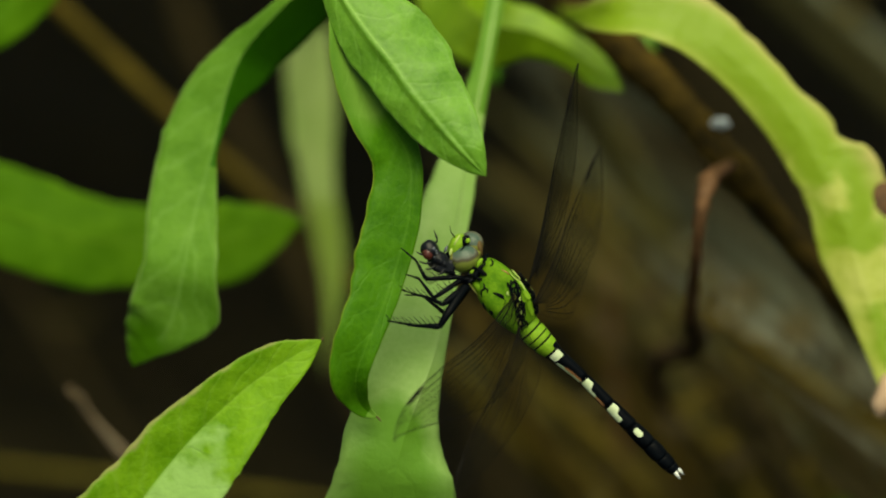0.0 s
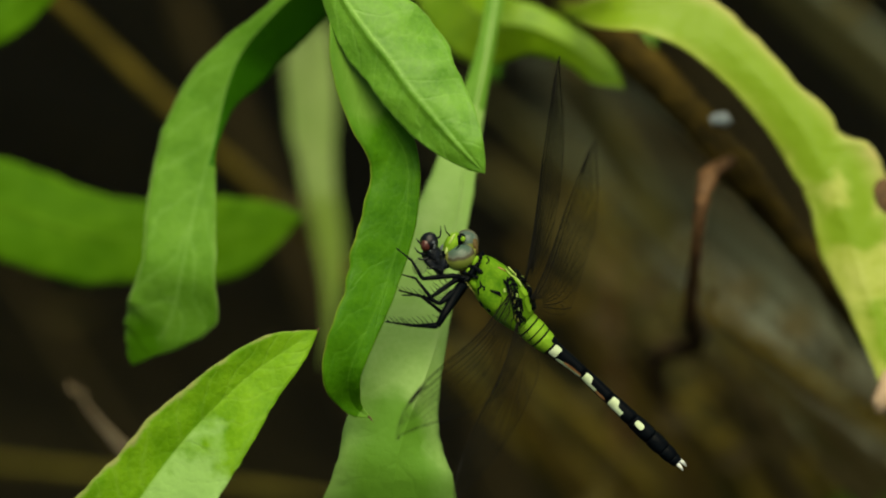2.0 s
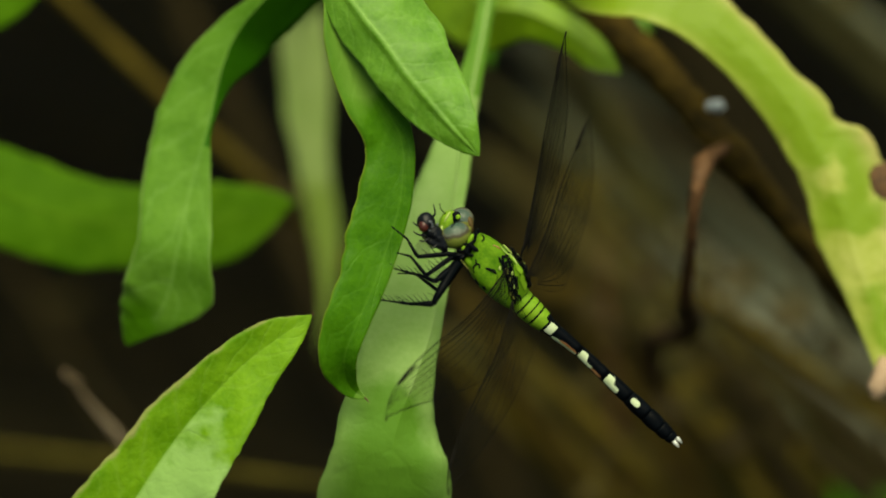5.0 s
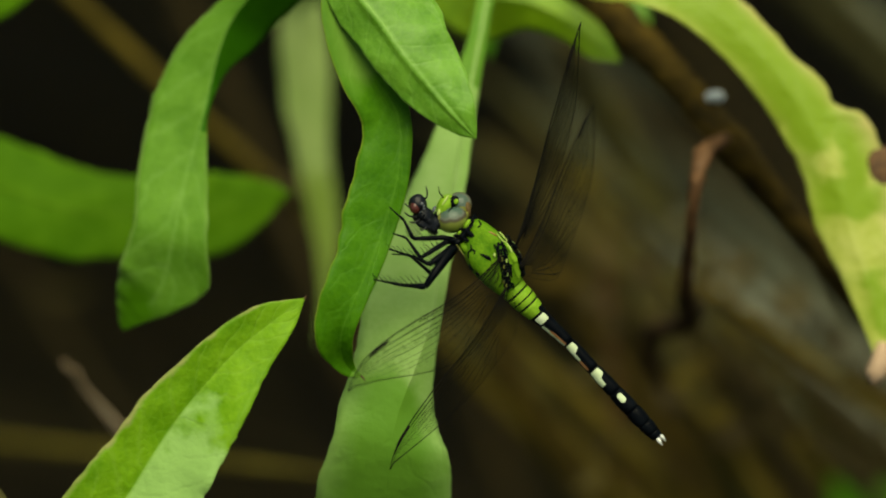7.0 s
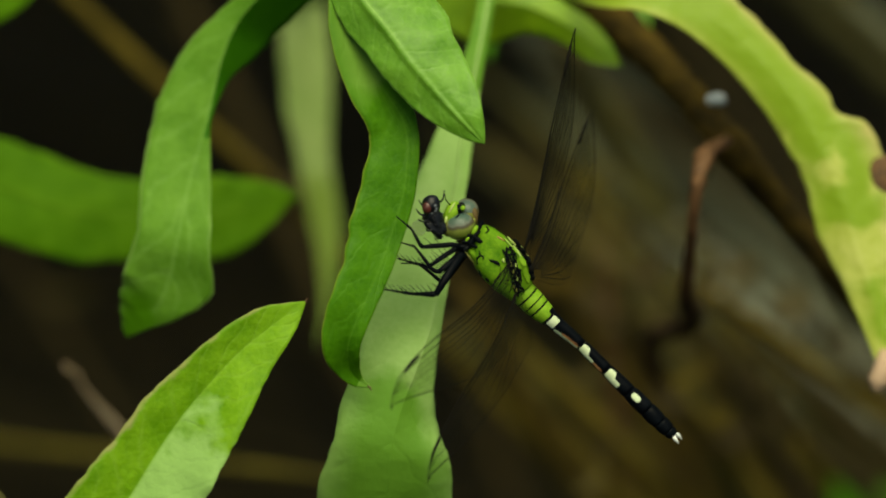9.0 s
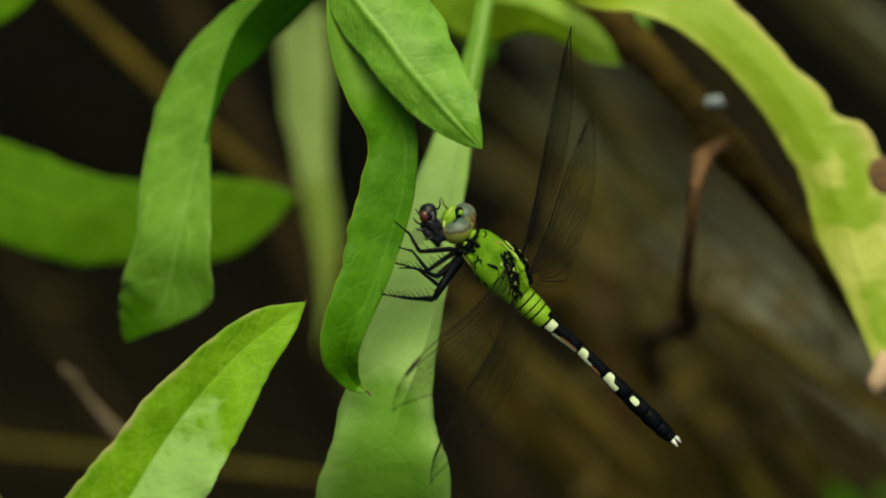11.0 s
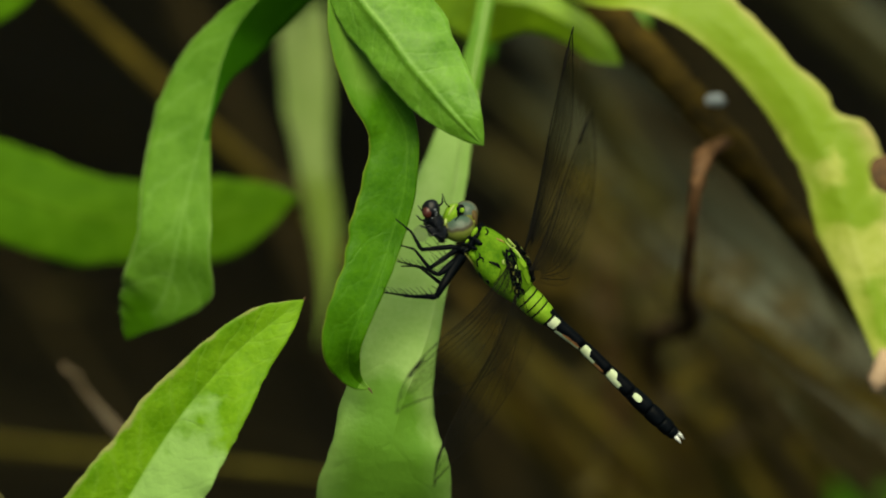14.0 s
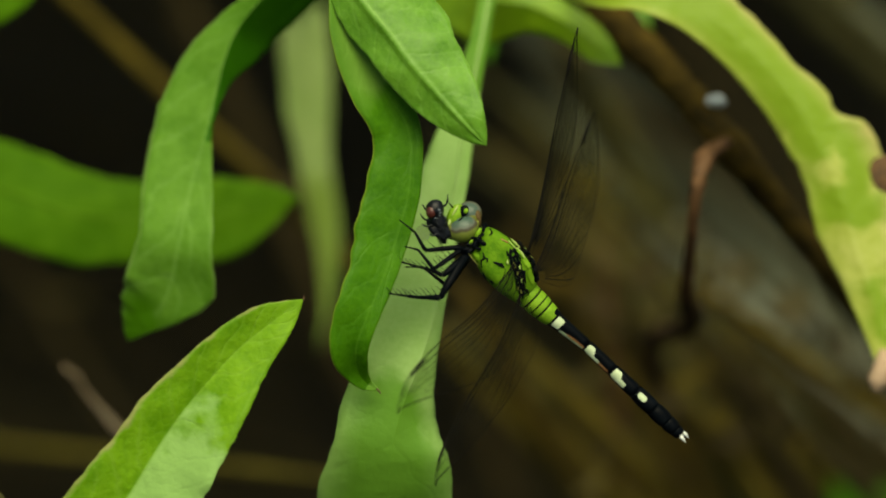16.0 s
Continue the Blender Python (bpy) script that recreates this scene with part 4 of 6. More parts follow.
def plate(rings, x0, x1, a0, a1, lift=0.03, cut=0.0, nx=14, na=8, round_off=0.5, taper=0.0):
    """A thin coloured plate lying on a body, from x0 to x1 and from a0 to a1 degrees, with rounded corners."""
    bm = bmesh.new()
    rows = []
    for i in range(nx + 1):
        s = i / nx
        k = (1 - round_off) + round_off * math.sqrt(max(0.0, 1 - (2 * s - 1) ** 4))
        q = min(1.0, max(0.0, (s - 0.38) / 0.22))
        top = a1 - taper * q * q * (3 - 2 * q)
        mid, half = (a0 + top) / 2, (top - a0) / 2
        rows.append([bm.verts.new(on(rings, x0 + (x1 - x0) * s, mid + half * k * (2 * j / na - 1) - cut * s, lift)) for j in range(na + 1)])
    for p, q in zip(rows, rows[1:]):
        for j in range(na):
            bm.faces.new((p[j], p[j + 1], q[j + 1], q[j]))
    bmesh.ops.recalc_face_normals(bm, faces=bm.faces[:])
    return bm


def ball(radius, squash=(1, 1, 1), rough=0.0, sub=3, seed=0):
    bm = bmesh.new()
    bmesh.ops.create_icosphere(bm, subdivisions=sub, radius=radius * 0.001)
    for v in bm.verts:
        k = 1 + rough * noise.noise(v.co * 900 + Vector((seed, 0, 0)))
        v.co = Vector((v.co.x * squash[0], v.co.y * squash[1], v.co.z * squash[2])) * k
    return bm


FLATNESS = 4.6
THORAX = [(-4.55, -0.15, 1.1, 1.2), (-4.4, -0.15, 1.65, 1.75), (-3.9, -0.15, 2.15, 2.25), (-2.9, -0.15, 2.6, 2.65), (-1.5, -0.15, 2.9, 2.95), (0.5, -0.25, 2.9, 3.0), (2.4, -0.5, 2.7, 2.8), (4.0, -0.85, 2.15, 2.15), (4.9, -1.05, 1.75, 1.75)]
ABDOMEN_Z = -1.1
GIRTH = [(4.2, 1.55, 1.6), (6.0, 1.66, 1.7), (8.0, 1.5, 1.55), (9.8, 1.15, 1.2), (11.2, 0.95, 1.0), (14.0, 0.78, 0.85), (18.0, 0.80, 0.86), (22.0, 0.92, 0.95), (25.5, 1.08, 1.05), (28.5, 1.15, 1.1), (31.0, 1.0, 0.95), (32.2, 0.75, 0.72)]


def girth(x):
    return tuple(float(np.interp(x, [g[0] for g in GIRTH], [g[k] for g in GIRTH])) for k in (1, 2))


def wing_mesh(length, chord, hind, spot, fine=1.0, arch=0.0):
    """Outline in the wing's plane: x along the span, y back from the leading edge."""
    def back(s):
        lobe = (0.42 if arch > 1 else 0.25) + (0.58 if arch > 1 else 0.75) * math.sin(min(s / 0.2, 1.0) * math.pi / 2)
        body = lobe * (1.0 - 0.28 * s if hind else 0.80 + 0.35 * math.sin(math.pi * min(1, s * 1.15)))
        end = 1 - ((s - 0.55) / 0.45) ** 2.1 if s > 0.55 else 1.0
        if arch:
            end = 1 - ((s - 0.38) / 0.62) ** 1.7 if s > 0.38 else 1.0
        return chord * body * end

    def lead(s):
        return -arch * math.sin(math.pi * s ** 2.6) + 0.45 * math.sin(math.pi * min(s * 2, 1)) + (0.5 * ((s - 0.86) / 0.14) ** 2 if s > 0.86 else 0)
    bm = bmesh.new()
    rows = []
    for i in range(49):
        s = i / 48
        y0, y1 = lead(s), max(back(s), lead(s) + 0.02)
        rows.append([bm.verts.new((s * length * 0.001, (y0 + (y1 - y0) * j / 6) * 0.001, 0.00010 * math.sin(j * 2.1 + s * 5))) for j in range(7)])
    for p, q in zip(rows, rows[1:]):
        for j in range(6):
            bm.faces.new((p[j], q[j], q[j + 1], p[j + 1]))

    def at(s, f):
        y0, y1 = lead(s), max(back(s), lead(s) + 0.02)
        return Vector((s * length, y0 + (y1 - y0) * f, 0.02)) * 0.001
    veins = bmesh.new()
    grid = np.linspace(0, 1, 30)
    tube(veins, [at(s, 0.0) for s in grid], [fine * 0.00015 * (1.1 - 0.5 * s) for s in grid], 5)
    tube(veins, [at(s, 0.13 - 0.02 * s) for s in grid[:28]], [fine * 0.00013 * (1.15 - 0.6 * s) for s in grid[:28]], 5)
    tube(veins, [at(s, 0.065 - 0.04 * s) for s in grid[:16]], fine * 0.00009, 4)
    tube(veins, [at(s, 1.0) for s in grid], [0.00003 + 0.00005 * s * s for s in grid], 4)
    # long veins, which fan out from the root: share of the chord at their start and end, and from where to where along the wing
    for k, (f0, f1, s0, s1) in enumerate(((0.20, 0.24, 0.02, 0.95), (0.25, 0.36, 0.03, 0.92), (0.29, 0.52, 0.04, 0.88), (0.34, 0.68, 0.05, 0.82), (0.40, 0.86, 0.06, 0.74), (0.46, 1.0, 0.06, 0.62), (0.52, 1.0, 0.05, 0.46), (0.60, 1.0, 0.04, 0.32), (0.70, 1.0, 0.03, 0.20),
                                              (0.17, 0.19, 0.30, 0.90), (0.33, 0.44, 0.40, 0.90), (0.44, 0.62, 0.40, 0.85), (0.56, 0.78, 0.38, 0.78), (0.66, 0.93, 0.36, 0.68), (0.76, 1.0, 0.30, 0.55))):
        if arch and k > 8 and k % 2:
            continue
        if arch and k > 5:
            s0 = max(s0, 0.2)
        g = np.linspace(s0, s1, 14)
        width = 0.000078 if k < 3 else (0.000072 if arch == 0 else 0.000045) if k < 9 else 0.000036
        tube(veins, [at(s, f0 + (f1 - f0) * ((s - s0) / (s1 - s0)) ** 1.4) for s in g], [fine * width * (1.25 - 0.7 * s) * (min(1.0, 0.55 + 2 * s) if arch else 1.0) for s in g], 4)
    rng = random.Random(int(length * 7) + hind)
    for _ in range(170 if arch else 420):
        s, f = rng.uniform(0.22 if arch else 0.05, 0.96), rng.choice((0.02, 0.12, 0.2, 0.27, 0.35, 0.44, 0.54, 0.64, 0.75, 0.86))
        tube(veins, [at(s, f), at(min(s + rng.uniform(-0.006, 0.006), 1), min(f + rng.uniform(0.06, 0.11), 1))], 0.000018 if arch else 0.000024, 3)
    stigma = bmesh.new()
    tube(stigma, [at(s, 0.05) for s in np.linspace(spot, spot + 0.13, 6)], [0.00008, 0.00019, 0.00021, 0.00021, 0.00018, 0.00008], 6)
    return bm, veins, stigma


LENGTHS = {"fore": 30.2, "hind": 28.6, "left_fore": 27.2, "left_hind": 27.8}


def wing_pose(base, tip, length, sign, chord):
    """The pose of a wing in the insect's space, from where its root and tip stand round the perch."""
    b = Vector(base)
    flat = Vector((tip[0] - b.x, tip[1] - b.y, 0))
    depth = math.sqrt(max(0.0, length ** 2 - flat.length_squared))
    span = (flat + Vector((0, 0, sign * depth))).normalized()
    c = Vector(chord)
    c = (c - span * c.dot(span)).normalized()
    inv = INSECT_AXES.transposed()
    x, y = inv @ span, inv @ c
    m = Matrix((x, y, x.cross(y))).transposed().to_4x4()
    return Matrix.Translation(own(base)) @ m


WINGS = {"right_fore": ((10.55, -0.1, 2.2), "fore", -1, (0.35, -0.15, -0.92)), "right_hind": ((11.3, -2.72, 2), "hind", -1, (0.55, -0.10, -0.83)),
         "left_fore": ((8.6, -1.7, 3.1), "left_fore", 1, (0.80, -0.45, -0.40)), "left_hind": ((9.39, -5.79, 3), "left_hind", 1, (0.85, -0.15, -0.50))}


def build_dragonfly():
    fly = new("dragonfly")
    fly.matrix_world = stage(*INSECT_MM) @ INSECT_AXES.to_4x4()
    tagged(fly, "green dragonfly with black-banded tail clinging to a leaf", "dragonfly")
    thorax = part("thorax", leaning(lathe(bmesh.new(), [tuple(np.interp(x, [r[0] for r in THORAX], [r[k] for r in THORAX]) for k in range(4)) for x in np.linspace(-4.55, 4.9, 40)], 40, FLATNESS)), BODY_GREEN, fly, "bright green thorax with black marks")
    R = THORAX
    for rows, w in (([(-1.7, -60), (-1.1, -55), (-0.5, -52), (0.0, -50)], 0.2), ([(-1.0, -54), (-0.6, -50), (-0.2, -49)], 0.18), ([(-3.6, -64), (-3.2, -72), (-3.4, -82), (-2.9, -90)], 0.14), ([(-3.3, -70), (-2.7, -66), (-2.5, -72)], 0.12),
                    ([(-2.2, -98), (-1.6, -102), (-1.0, -100)], 0.2), ([(-0.4, -98), (0.0, -94), (0.4, -99)], 0.2), ([(-3.9, 6), (-3.5, -4), (-3.7, -14)], 0.12),
                    ([(-0.8, -9), (-0.5, -16), (0.0, -24), (0.5, -30), (1.2, -34), (2.0, -42)], 0.22), ([(-0.5, -2), (0.3, -12), (1.0, -17), (1.8, -22), (2.8, -25), (3.6, -30)], 0.2), ([(2.0, -40), (3.0, -44), (3.8, -52), (4.7, -70)], 0.24),
                    ([(-0.4, 8), (0.6, 16), (1.6, 12), (2.4, 20), (3.4, 14), (4.4, 18)], 0.22), ([(0.0, -14), (0.6, -24), (1.0, -20)], 0.16), ([(1.2, -22), (1.6, -32), (1.9, -28)], 0.18), ([(2.0, -27), (2.5, -38), (2.9, -32)], 0.18), ([(2.9, -28), (3.4, -40), (3.7, -36)], 0.18),
                    ([(0.9, 15), (1.2, 23), (0.8, 31), (0.2, 25)], 0.2), ([(1.9, 14), (2.3, 24), (2.0, 34)], 0.2), ([(3.0, 17), (3.3, 28), (2.8, 36)], 0.18),
                    ([(1.0, -50), (1.6, -66), (1.8, -84)], 0.06), ([(1.9, -54), (2.5, -68), (2.6, -82)], 0.06), ([(0.2, -50), (0.8, -68), (0.9, -88)], 0.06), ([(2.8, -56), (3.3, -68), (3.4, -80)], 0.06)):
        part("marking", stroke(R, rows, w, 0.02), BLACK, thorax, "black line")
    rng = random.Random(4)
    for k in range(33):
        if k % 3:
            q = rng.random()
            x = -0.8 + 5.4 * q + rng.uniform(-0.3, 0.3)
            a = -14 - 34 * q - 18 * max(0, q - 0.6) + rng.uniform(-7, 8)
        else:
            x, a = rng.uniform(-0.6, 4.2), 26 + rng.uniform(-8, 8)
        part("marking", stroke(R, [(x, a), (x + rng.uniform(0.1, 0.4), a + rng.uniform(-10, 10)), (x + rng.uniform(0.3, 0.7), a + rng.uniform(-8, 8))], rng.uniform(0.06, 0.14), rng.uniform(0.0, 0.28)), BLACK, thorax, "black wing hinge")
    for k in range(34):
        x = rng.uniform(-0.6, 4.3)
        a = 34 - 6 * x + rng.uniform(-9, 9)
        part("marking", stroke(R, [(x, a), (x + rng.uniform(0.0, 0.3), a + rng.uniform(-12, 12)), (x + rng.uniform(0.2, 0.6), a + rng.uniform(-10, 10))], rng.uniform(0.10, 0.22), rng.uniform(0.1, 0.65)), BLACK, thorax, "black wing hinge")
    for k in range(4):
        x, r = 0.1 + 0.95 * k, rng.uniform(0.32, 0.45)
        a = 30 - 6 * x
        part("hinge_ring", stroke(R, [(x + r * math.cos(b), a + 22 * r * math.sin(b)) for b in (2 * math.pi * i / 9 for i in range(10))], 0.10, 0.45), BLACK, thorax, "black ring of the wing hinge")
    for k in range(4):
        x = 0.2 + 0.95 * k + rng.uniform(-0.3, 0.3)
        a = 34 - 6 * x + rng.uniform(-10, 10)
        part("hinge_fleck", stroke(R, [(x, a), (x + 0.1, a + 5), (x + 0.3, a + 6)], rng.uniform(0.07, 0.12), 0.6), OLIVE if k % 2 else PALE_LIME, thorax, "pale wing hinge")
    for k in range(8):
        q = (k + 0.5) / 8
        x, a, r = -0.3 + 4.6 * q, -14 - 42 * q, rng.uniform(0.45, 0.68)
        part("hinge_ring", stroke(R, [(x + r * math.cos(b), a + 20 * r * math.sin(b)) for b in (2 * math.pi * i / 9 for i in range(10))], 0.11, 0.2), BLACK, thorax, "black ring of the wing hinge")
    for k in range(9):
        q = (k + 0.5) / 9
        x, a = -0.4 + 4.4 * q + rng.uniform(-0.2, 0.2), -18 - 34 * q + rng.uniform(-13, 13)
        part("hinge_fleck", stroke(R, [(x, a), (x + 0.2, a - 5), (x + 0.4, a - 4)], rng.uniform(0.08, 0.14), 0.26), OLIVE if k % 3 else PALE_LIME, thorax, "pale wing hinge")
    for x0, x1, a0, a1 in ((-0.2, 1.0, -5, 2), (1.05, 2.5, -10, 2), (2.55, 4.4, -17, -2)):
        part("ridge", plate(R, x0, x1, a0, a1, 0.2, round_off=0.8), BODY_LIME, thorax, "lime ridge between the wings")
    for rows, w in (([(-1.5, 0), (-0.9, -2), (-0.3, -1), (-0.1, 10), (-0.3, 24)], 0.09), ([(-0.3, 22), (-0.9, 26), (-1.2, 18), (-0.9, 12), (-0.3, 10)], 0.075), ([(-0.1, 2), (0.5, 0), (1.2, -2)], 0.12)):
        part("ridge_edge", stroke(R, rows, w, 0.2), PALE_LIME, thorax, "pale yellow-green ridge edge")
    part("streak", stroke(R, [(-2.3, -6), (-1.8, -4), (-1.3, -3)], 0.10, 0.0), RUST, thorax, "rusty streak")
    for at, size, tilt in (((4.11, -0.88, 1), (1.25, 0.75, 1.2), -48), ((4.85, -1.98, 0.8), (1.2, 0.8, 1.4), -45)):
        lump("leg_base", BODY_GREEN, fly, "green plate over the legs", at, size, tilt, 0.06, tilt)
    part("leg_base_edge", tube(bmesh.new(), [own(p) for p in ((2.64, -0.15, 2.2), (3.08, -0.81, 2.3), (3.6, -1.47, 2.3), (4.26, -2.27, 2.2))], [0.00003, 0.00007, 0.00008, 0.00003], 5), OLIVE, fly, "pale edge over the legs")
    # neck and head
    part("neck", tube(bmesh.new(), [own(p) for p in ((2.8, 3.16, -0.4), (3.68, 2.13, -0.2), (4.85, 0.66, 0.2))], [0.0011, 0.0013, 0.0016], 14), BLACK, fly)
    for at, size, tilt in (((4.04, 2.28, 1.7), (0.75, 0.32, 0.4), 62), ((3.08, 1.1, 2), (0.35, 0.2, 0.3), 50)):
        lump("collar", BODY_LIME, fly, "lime collar patch", at, size, tilt, 0.08, tilt)
    for k, (at, r) in enumerate((((2.94, 0.81, 1.9), 0.6), ((3.74, 1.1, 2.1), 0.8), ((4.77, 2.57, 1.6), 0.62), ((4.33, 1.17, 2.3), 0.62), ((2.5, 0.07, 1.8), 0.65), ((3.23, 0.15, 2), 0.6), ((5.07, 3.09, 1), 0.45), ((3.16, 1.84, 1.6), 0.5), ((3.96, 0.22, 2.4), 0.4), ((4.55, 1.98, 2), 0.4))):
        lump("neck_plate", BLACK, fly, "black neck plate", at, (r * 1.15, r * 0.45, r * 0.5), 20 + 41 * k, 0.9, k * 3.1)
    head = part("head", ball(1.0, (1.3, 1.9, 1.7), 0.03), OLIVE, fly, "olive back of the head", Matrix.Translation(own((2.87, 3.83, -0.6))))
    inner = Matrix.Translation(-own((2.87, 3.83, -0.6)))
    bits = [lump("eye", EYE_SURFACE, head, "olive eye with a grey cap", (2.06, 2.79, 0.9), (2.05, 1.78, 1.8), 24, cap=(-0.22, 0.84, 0.50)),
            lump("eye", EYE_SURFACE, head, "olive eye with a grey cap", (2.94, 4.86, -0.5), (1.60, 1.40, 1.6), 55, cap=(0.12, 0.35, 0.93)),
            lump("back_of_head", OCHRE, head, "brown patch behind the eyes", (3.97, 4.19, 0.1), (1.15, 0.5, 0.7), 100, 0.25, 2),
            lump("back_of_head", OLIVE, head, "olive patch behind the eyes", (3.68, 3.23, 0.5), (0.7, 0.5, 0.7), 70, 0.25, 3),
            lump("face", BODY_LIME, head, "lime green face", (1.03, 4.56, 0.9), (1.62, 1.0, 1.3), 62, 0.06, 5),
            lump("lower_face", OLIVE, head, "yellow-olive lower face", (0.73, 2.72, 0.9), (1.35, 0.85, 1.2), 80, 0.08, 6),
            lump("face_ridge", PALE_LIME, head, "pale ridge of the face", (1.03, 5.21, 2.1), (0.85, 0.16, 0.25), 60, 0.1, 7),
            lump("face_ridge", PALE_LIME, head, "pale ridge of the face", (0.29, 3.67, 1.7), (0.55, 0.22, 0.3), 75, 0.1, 8),
            lump("crown_patch", BLACK, head, "black patch on the crown", (2.13, 5.14, 1.55), (0.80, 0.62, 0.45), 60, 0.12, 9),
            lump("crown_spot", BODY_LIME, head, "round lime spot on the crown", (2.46, 5.14, 1.95), (0.36, 0.32, 0.25), 60, 0.05, 10),
            lump("face_edge", BLACK, head, "black line beside the face", (1.61, 3.89, 2), (0.7, 0.12, 0.3), 48, 0.2, 11),
            lump("mouthparts", BLACK, head, "black jaws", (0.15, 2.79, 1), (0.9, 0.5, 0.8), 100, 0.3, 12),
            lump("cheek", FLY_GREY, head, "greyish lip", (-0.37, 3.97, 1.3), (0.5, 0.22, 0.3), 75, 0.3, 13)]
    for ob in bits:
        ob.matrix_basis = inner @ ob.matrix_basis
    part("antenna", tube(bmesh.new(), [own(p) for p in ((0.81, 5.51, 1.6), (0.22, 6.17, 1.8), (0.07, 6.97, 2))], [0.00010, 0.00007, 0.00004], 5), BLACK, head, "", inner)
    # abdomen
    cuts = [4.4, 5.9, 8.0, 9.75, 15.2, 19.9, 24.1, 27.4, 29.8, 31.4, 32.3]
    for i, (x0, x1) in enumerate(zip(cuts, cuts[1:])):
        rings = []
        for k in range(9):
            s = k / 8
            gy, gz = girth(x0 + (x1 - x0) * s)
            swell = 1 + 0.05 * math.sin(math.pi * s) - (0.05 if k in (0, 8) else 0)
            rings.append((x0 + (x1 - x0) * s, ABDOMEN_Z, gy * swell, gz * swell))
        seg = part("segment", lathe(bmesh.new(), rings, 20), BODY_LIME if i < 3 else BLACK, fly, "lime green tail segment" if i < 3 else "black tail segment")
        if i < 3:
            part("ring", tube(bmesh.new(), [on(rings, x1 - 0.08, a, 0.0) for a in range(-130, 131, 10)], 0.00013, 5), BLACK, seg, "black ring")
            if i == 1:
                part("ring", tube(bmesh.new(), [on(rings, (x0 + x1) / 2, a, -0.02) for a in range(-110, 61, 10)], 0.00010, 5), BLACK, seg, "black ring")
            if i == 2:
                part("marking", plate(rings, x0 + 1.0, x1 - 0.05, -22, 30, 0.02), BLACK, seg, "black saddle")
        if i == 3:
            part("spot", plate(rings, x0 + 0.15, x0 + 1.25, -95, -8, 0.02, round_off=0.12), CREAM, seg, "pale cream spot")
            part("streak", plate(rings, x0 + 1.5, x1 - 0.1, -118, -82, 0.02), CREAM, seg, "cream streak")
            part("streak", plate(rings, x0 + 2.6, x1 - 0.1, -90, -70, 0.03), RUST, seg, "rusty streak")
        if i in (4, 5):
            k = 2.7 if i == 4 else 2.6
            part("spot", plate(rings, x0 + 0.2, x0 + k, -104, -16 if i == 4 else -8, 0.02, round_off=0.18, taper=58 if i == 4 else 46), CREAM, seg, "pale cream spot")
            if i == 4:
                part("streak", plate(rings, x0 + 2.7, x1 - 0.3, -104, -80, 0.02), RUST, seg, "rusty streak")
        if i == 6:
            part("spot", plate(rings, x0 + 0.35, x0 + 1.75, -62, -18, 0.02, round_off=0.9), CREAM, seg, "small cream spot")
    for s in (-1, 1):
        part("cercus", tube(bmesh.new(), [bent(Vector((x, 0.38 * s * k, ABDOMEN_Z + z)) * 0.001) for x, k, z in ((32.1, 0.8, 0.15), (32.8, 1.2, 0.2), (33.5, 1.25, 0.1))], [0.00030, 0.00026, 0.00006], 8), WHITE, fly, "short white tail tip")
    # legs
    rng = random.Random(9)
    root = own((2.8, 0.07, -0.5))
    for pts, radii, spines in ((((2.06, 0.22, 1.5), (1.03, 0.37, 1.5), (-2.86, 0, 3), (-4.18, 2.35, 3), (-6.01, 3.81, 3.2)), (0.34, 0.36, 0.30, 0.2, 0.12), 3),
                               (((2.28, 0, 1), (1.4, -0.22, 1.5), (-1.76, -2.42, 3.5), (-3.74, 0.07, 3), (-5.36, 0.51, 2.5)), (0.36, 0.38, 0.30, 0.2, 0.12), 6),
                               (((2.5, -0.51, 1), (1.69, -1.39, 2), (-0.59, -3.22, 4), (-2.42, -2.42, 3.5), (-5.8, -1.54, 2)), (0.42, 0.52, 0.38, 0.24, 0.13), 9),
                               (((2.94, -0.81, 1), (2.06, -1.1, 2), (-0.88, -6.08, 4.5), (-3.96, -6.08, 3.5), (-7.49, -5.58, 2.2)), (0.5, 0.64, 0.48, 0.26, 0.13), 10),
                               (((3.09, -0.37, -1), (2.28, -1.55, -1.5), (0.15, -4.72, -2), (-3.24, -2.14, -1.5), (-5.3, -2.13, -0.5)), (0.44, 0.46, 0.3, 0.2, 0.12), 6)):
        path = [own(p) for p in pts]
        leg = part("leg", tube(bmesh.new(), [root, *path[:2], path[1].lerp(path[2], 0.6), path[2]], [0.00035, radii[0] * 0.001, radii[1] * 0.00098, radii[1] * 0.00090, radii[2] * 0.00080], 10, 0.04), BLACK, fly, "thin black spiny leg")
        part("shin", tube(bmesh.new(), [path[2], path[2].lerp(path[3], 0.12), path[2].lerp(path[3], 0.6), path[3]], [radii[2] * 0.0007, radii[2] * 0.0009, radii[3] * 0.00105, radii[3] * 0.0008], 8, 0.04), BLACK, leg)
        end = path[4] + (path[4] - path[3]).normalized() * 0.0003
        foot = [path[3], path[3].lerp(path[4], 0.3), path[3].lerp(path[4], 0.34), path[3].lerp(path[4], 0.7), path[3].lerp(path[4], 0.74), path[4], end]
        part("foot", tube(bmesh.new(), foot, [r * 0.001 for r in (radii[3] * 0.8, radii[3] * 0.9, radii[3] * 0.6, radii[4], radii[4] * 0.7, radii[4] * 0.85, 0.03)], 7), BLACK, leg)
        bm = bmesh.new()
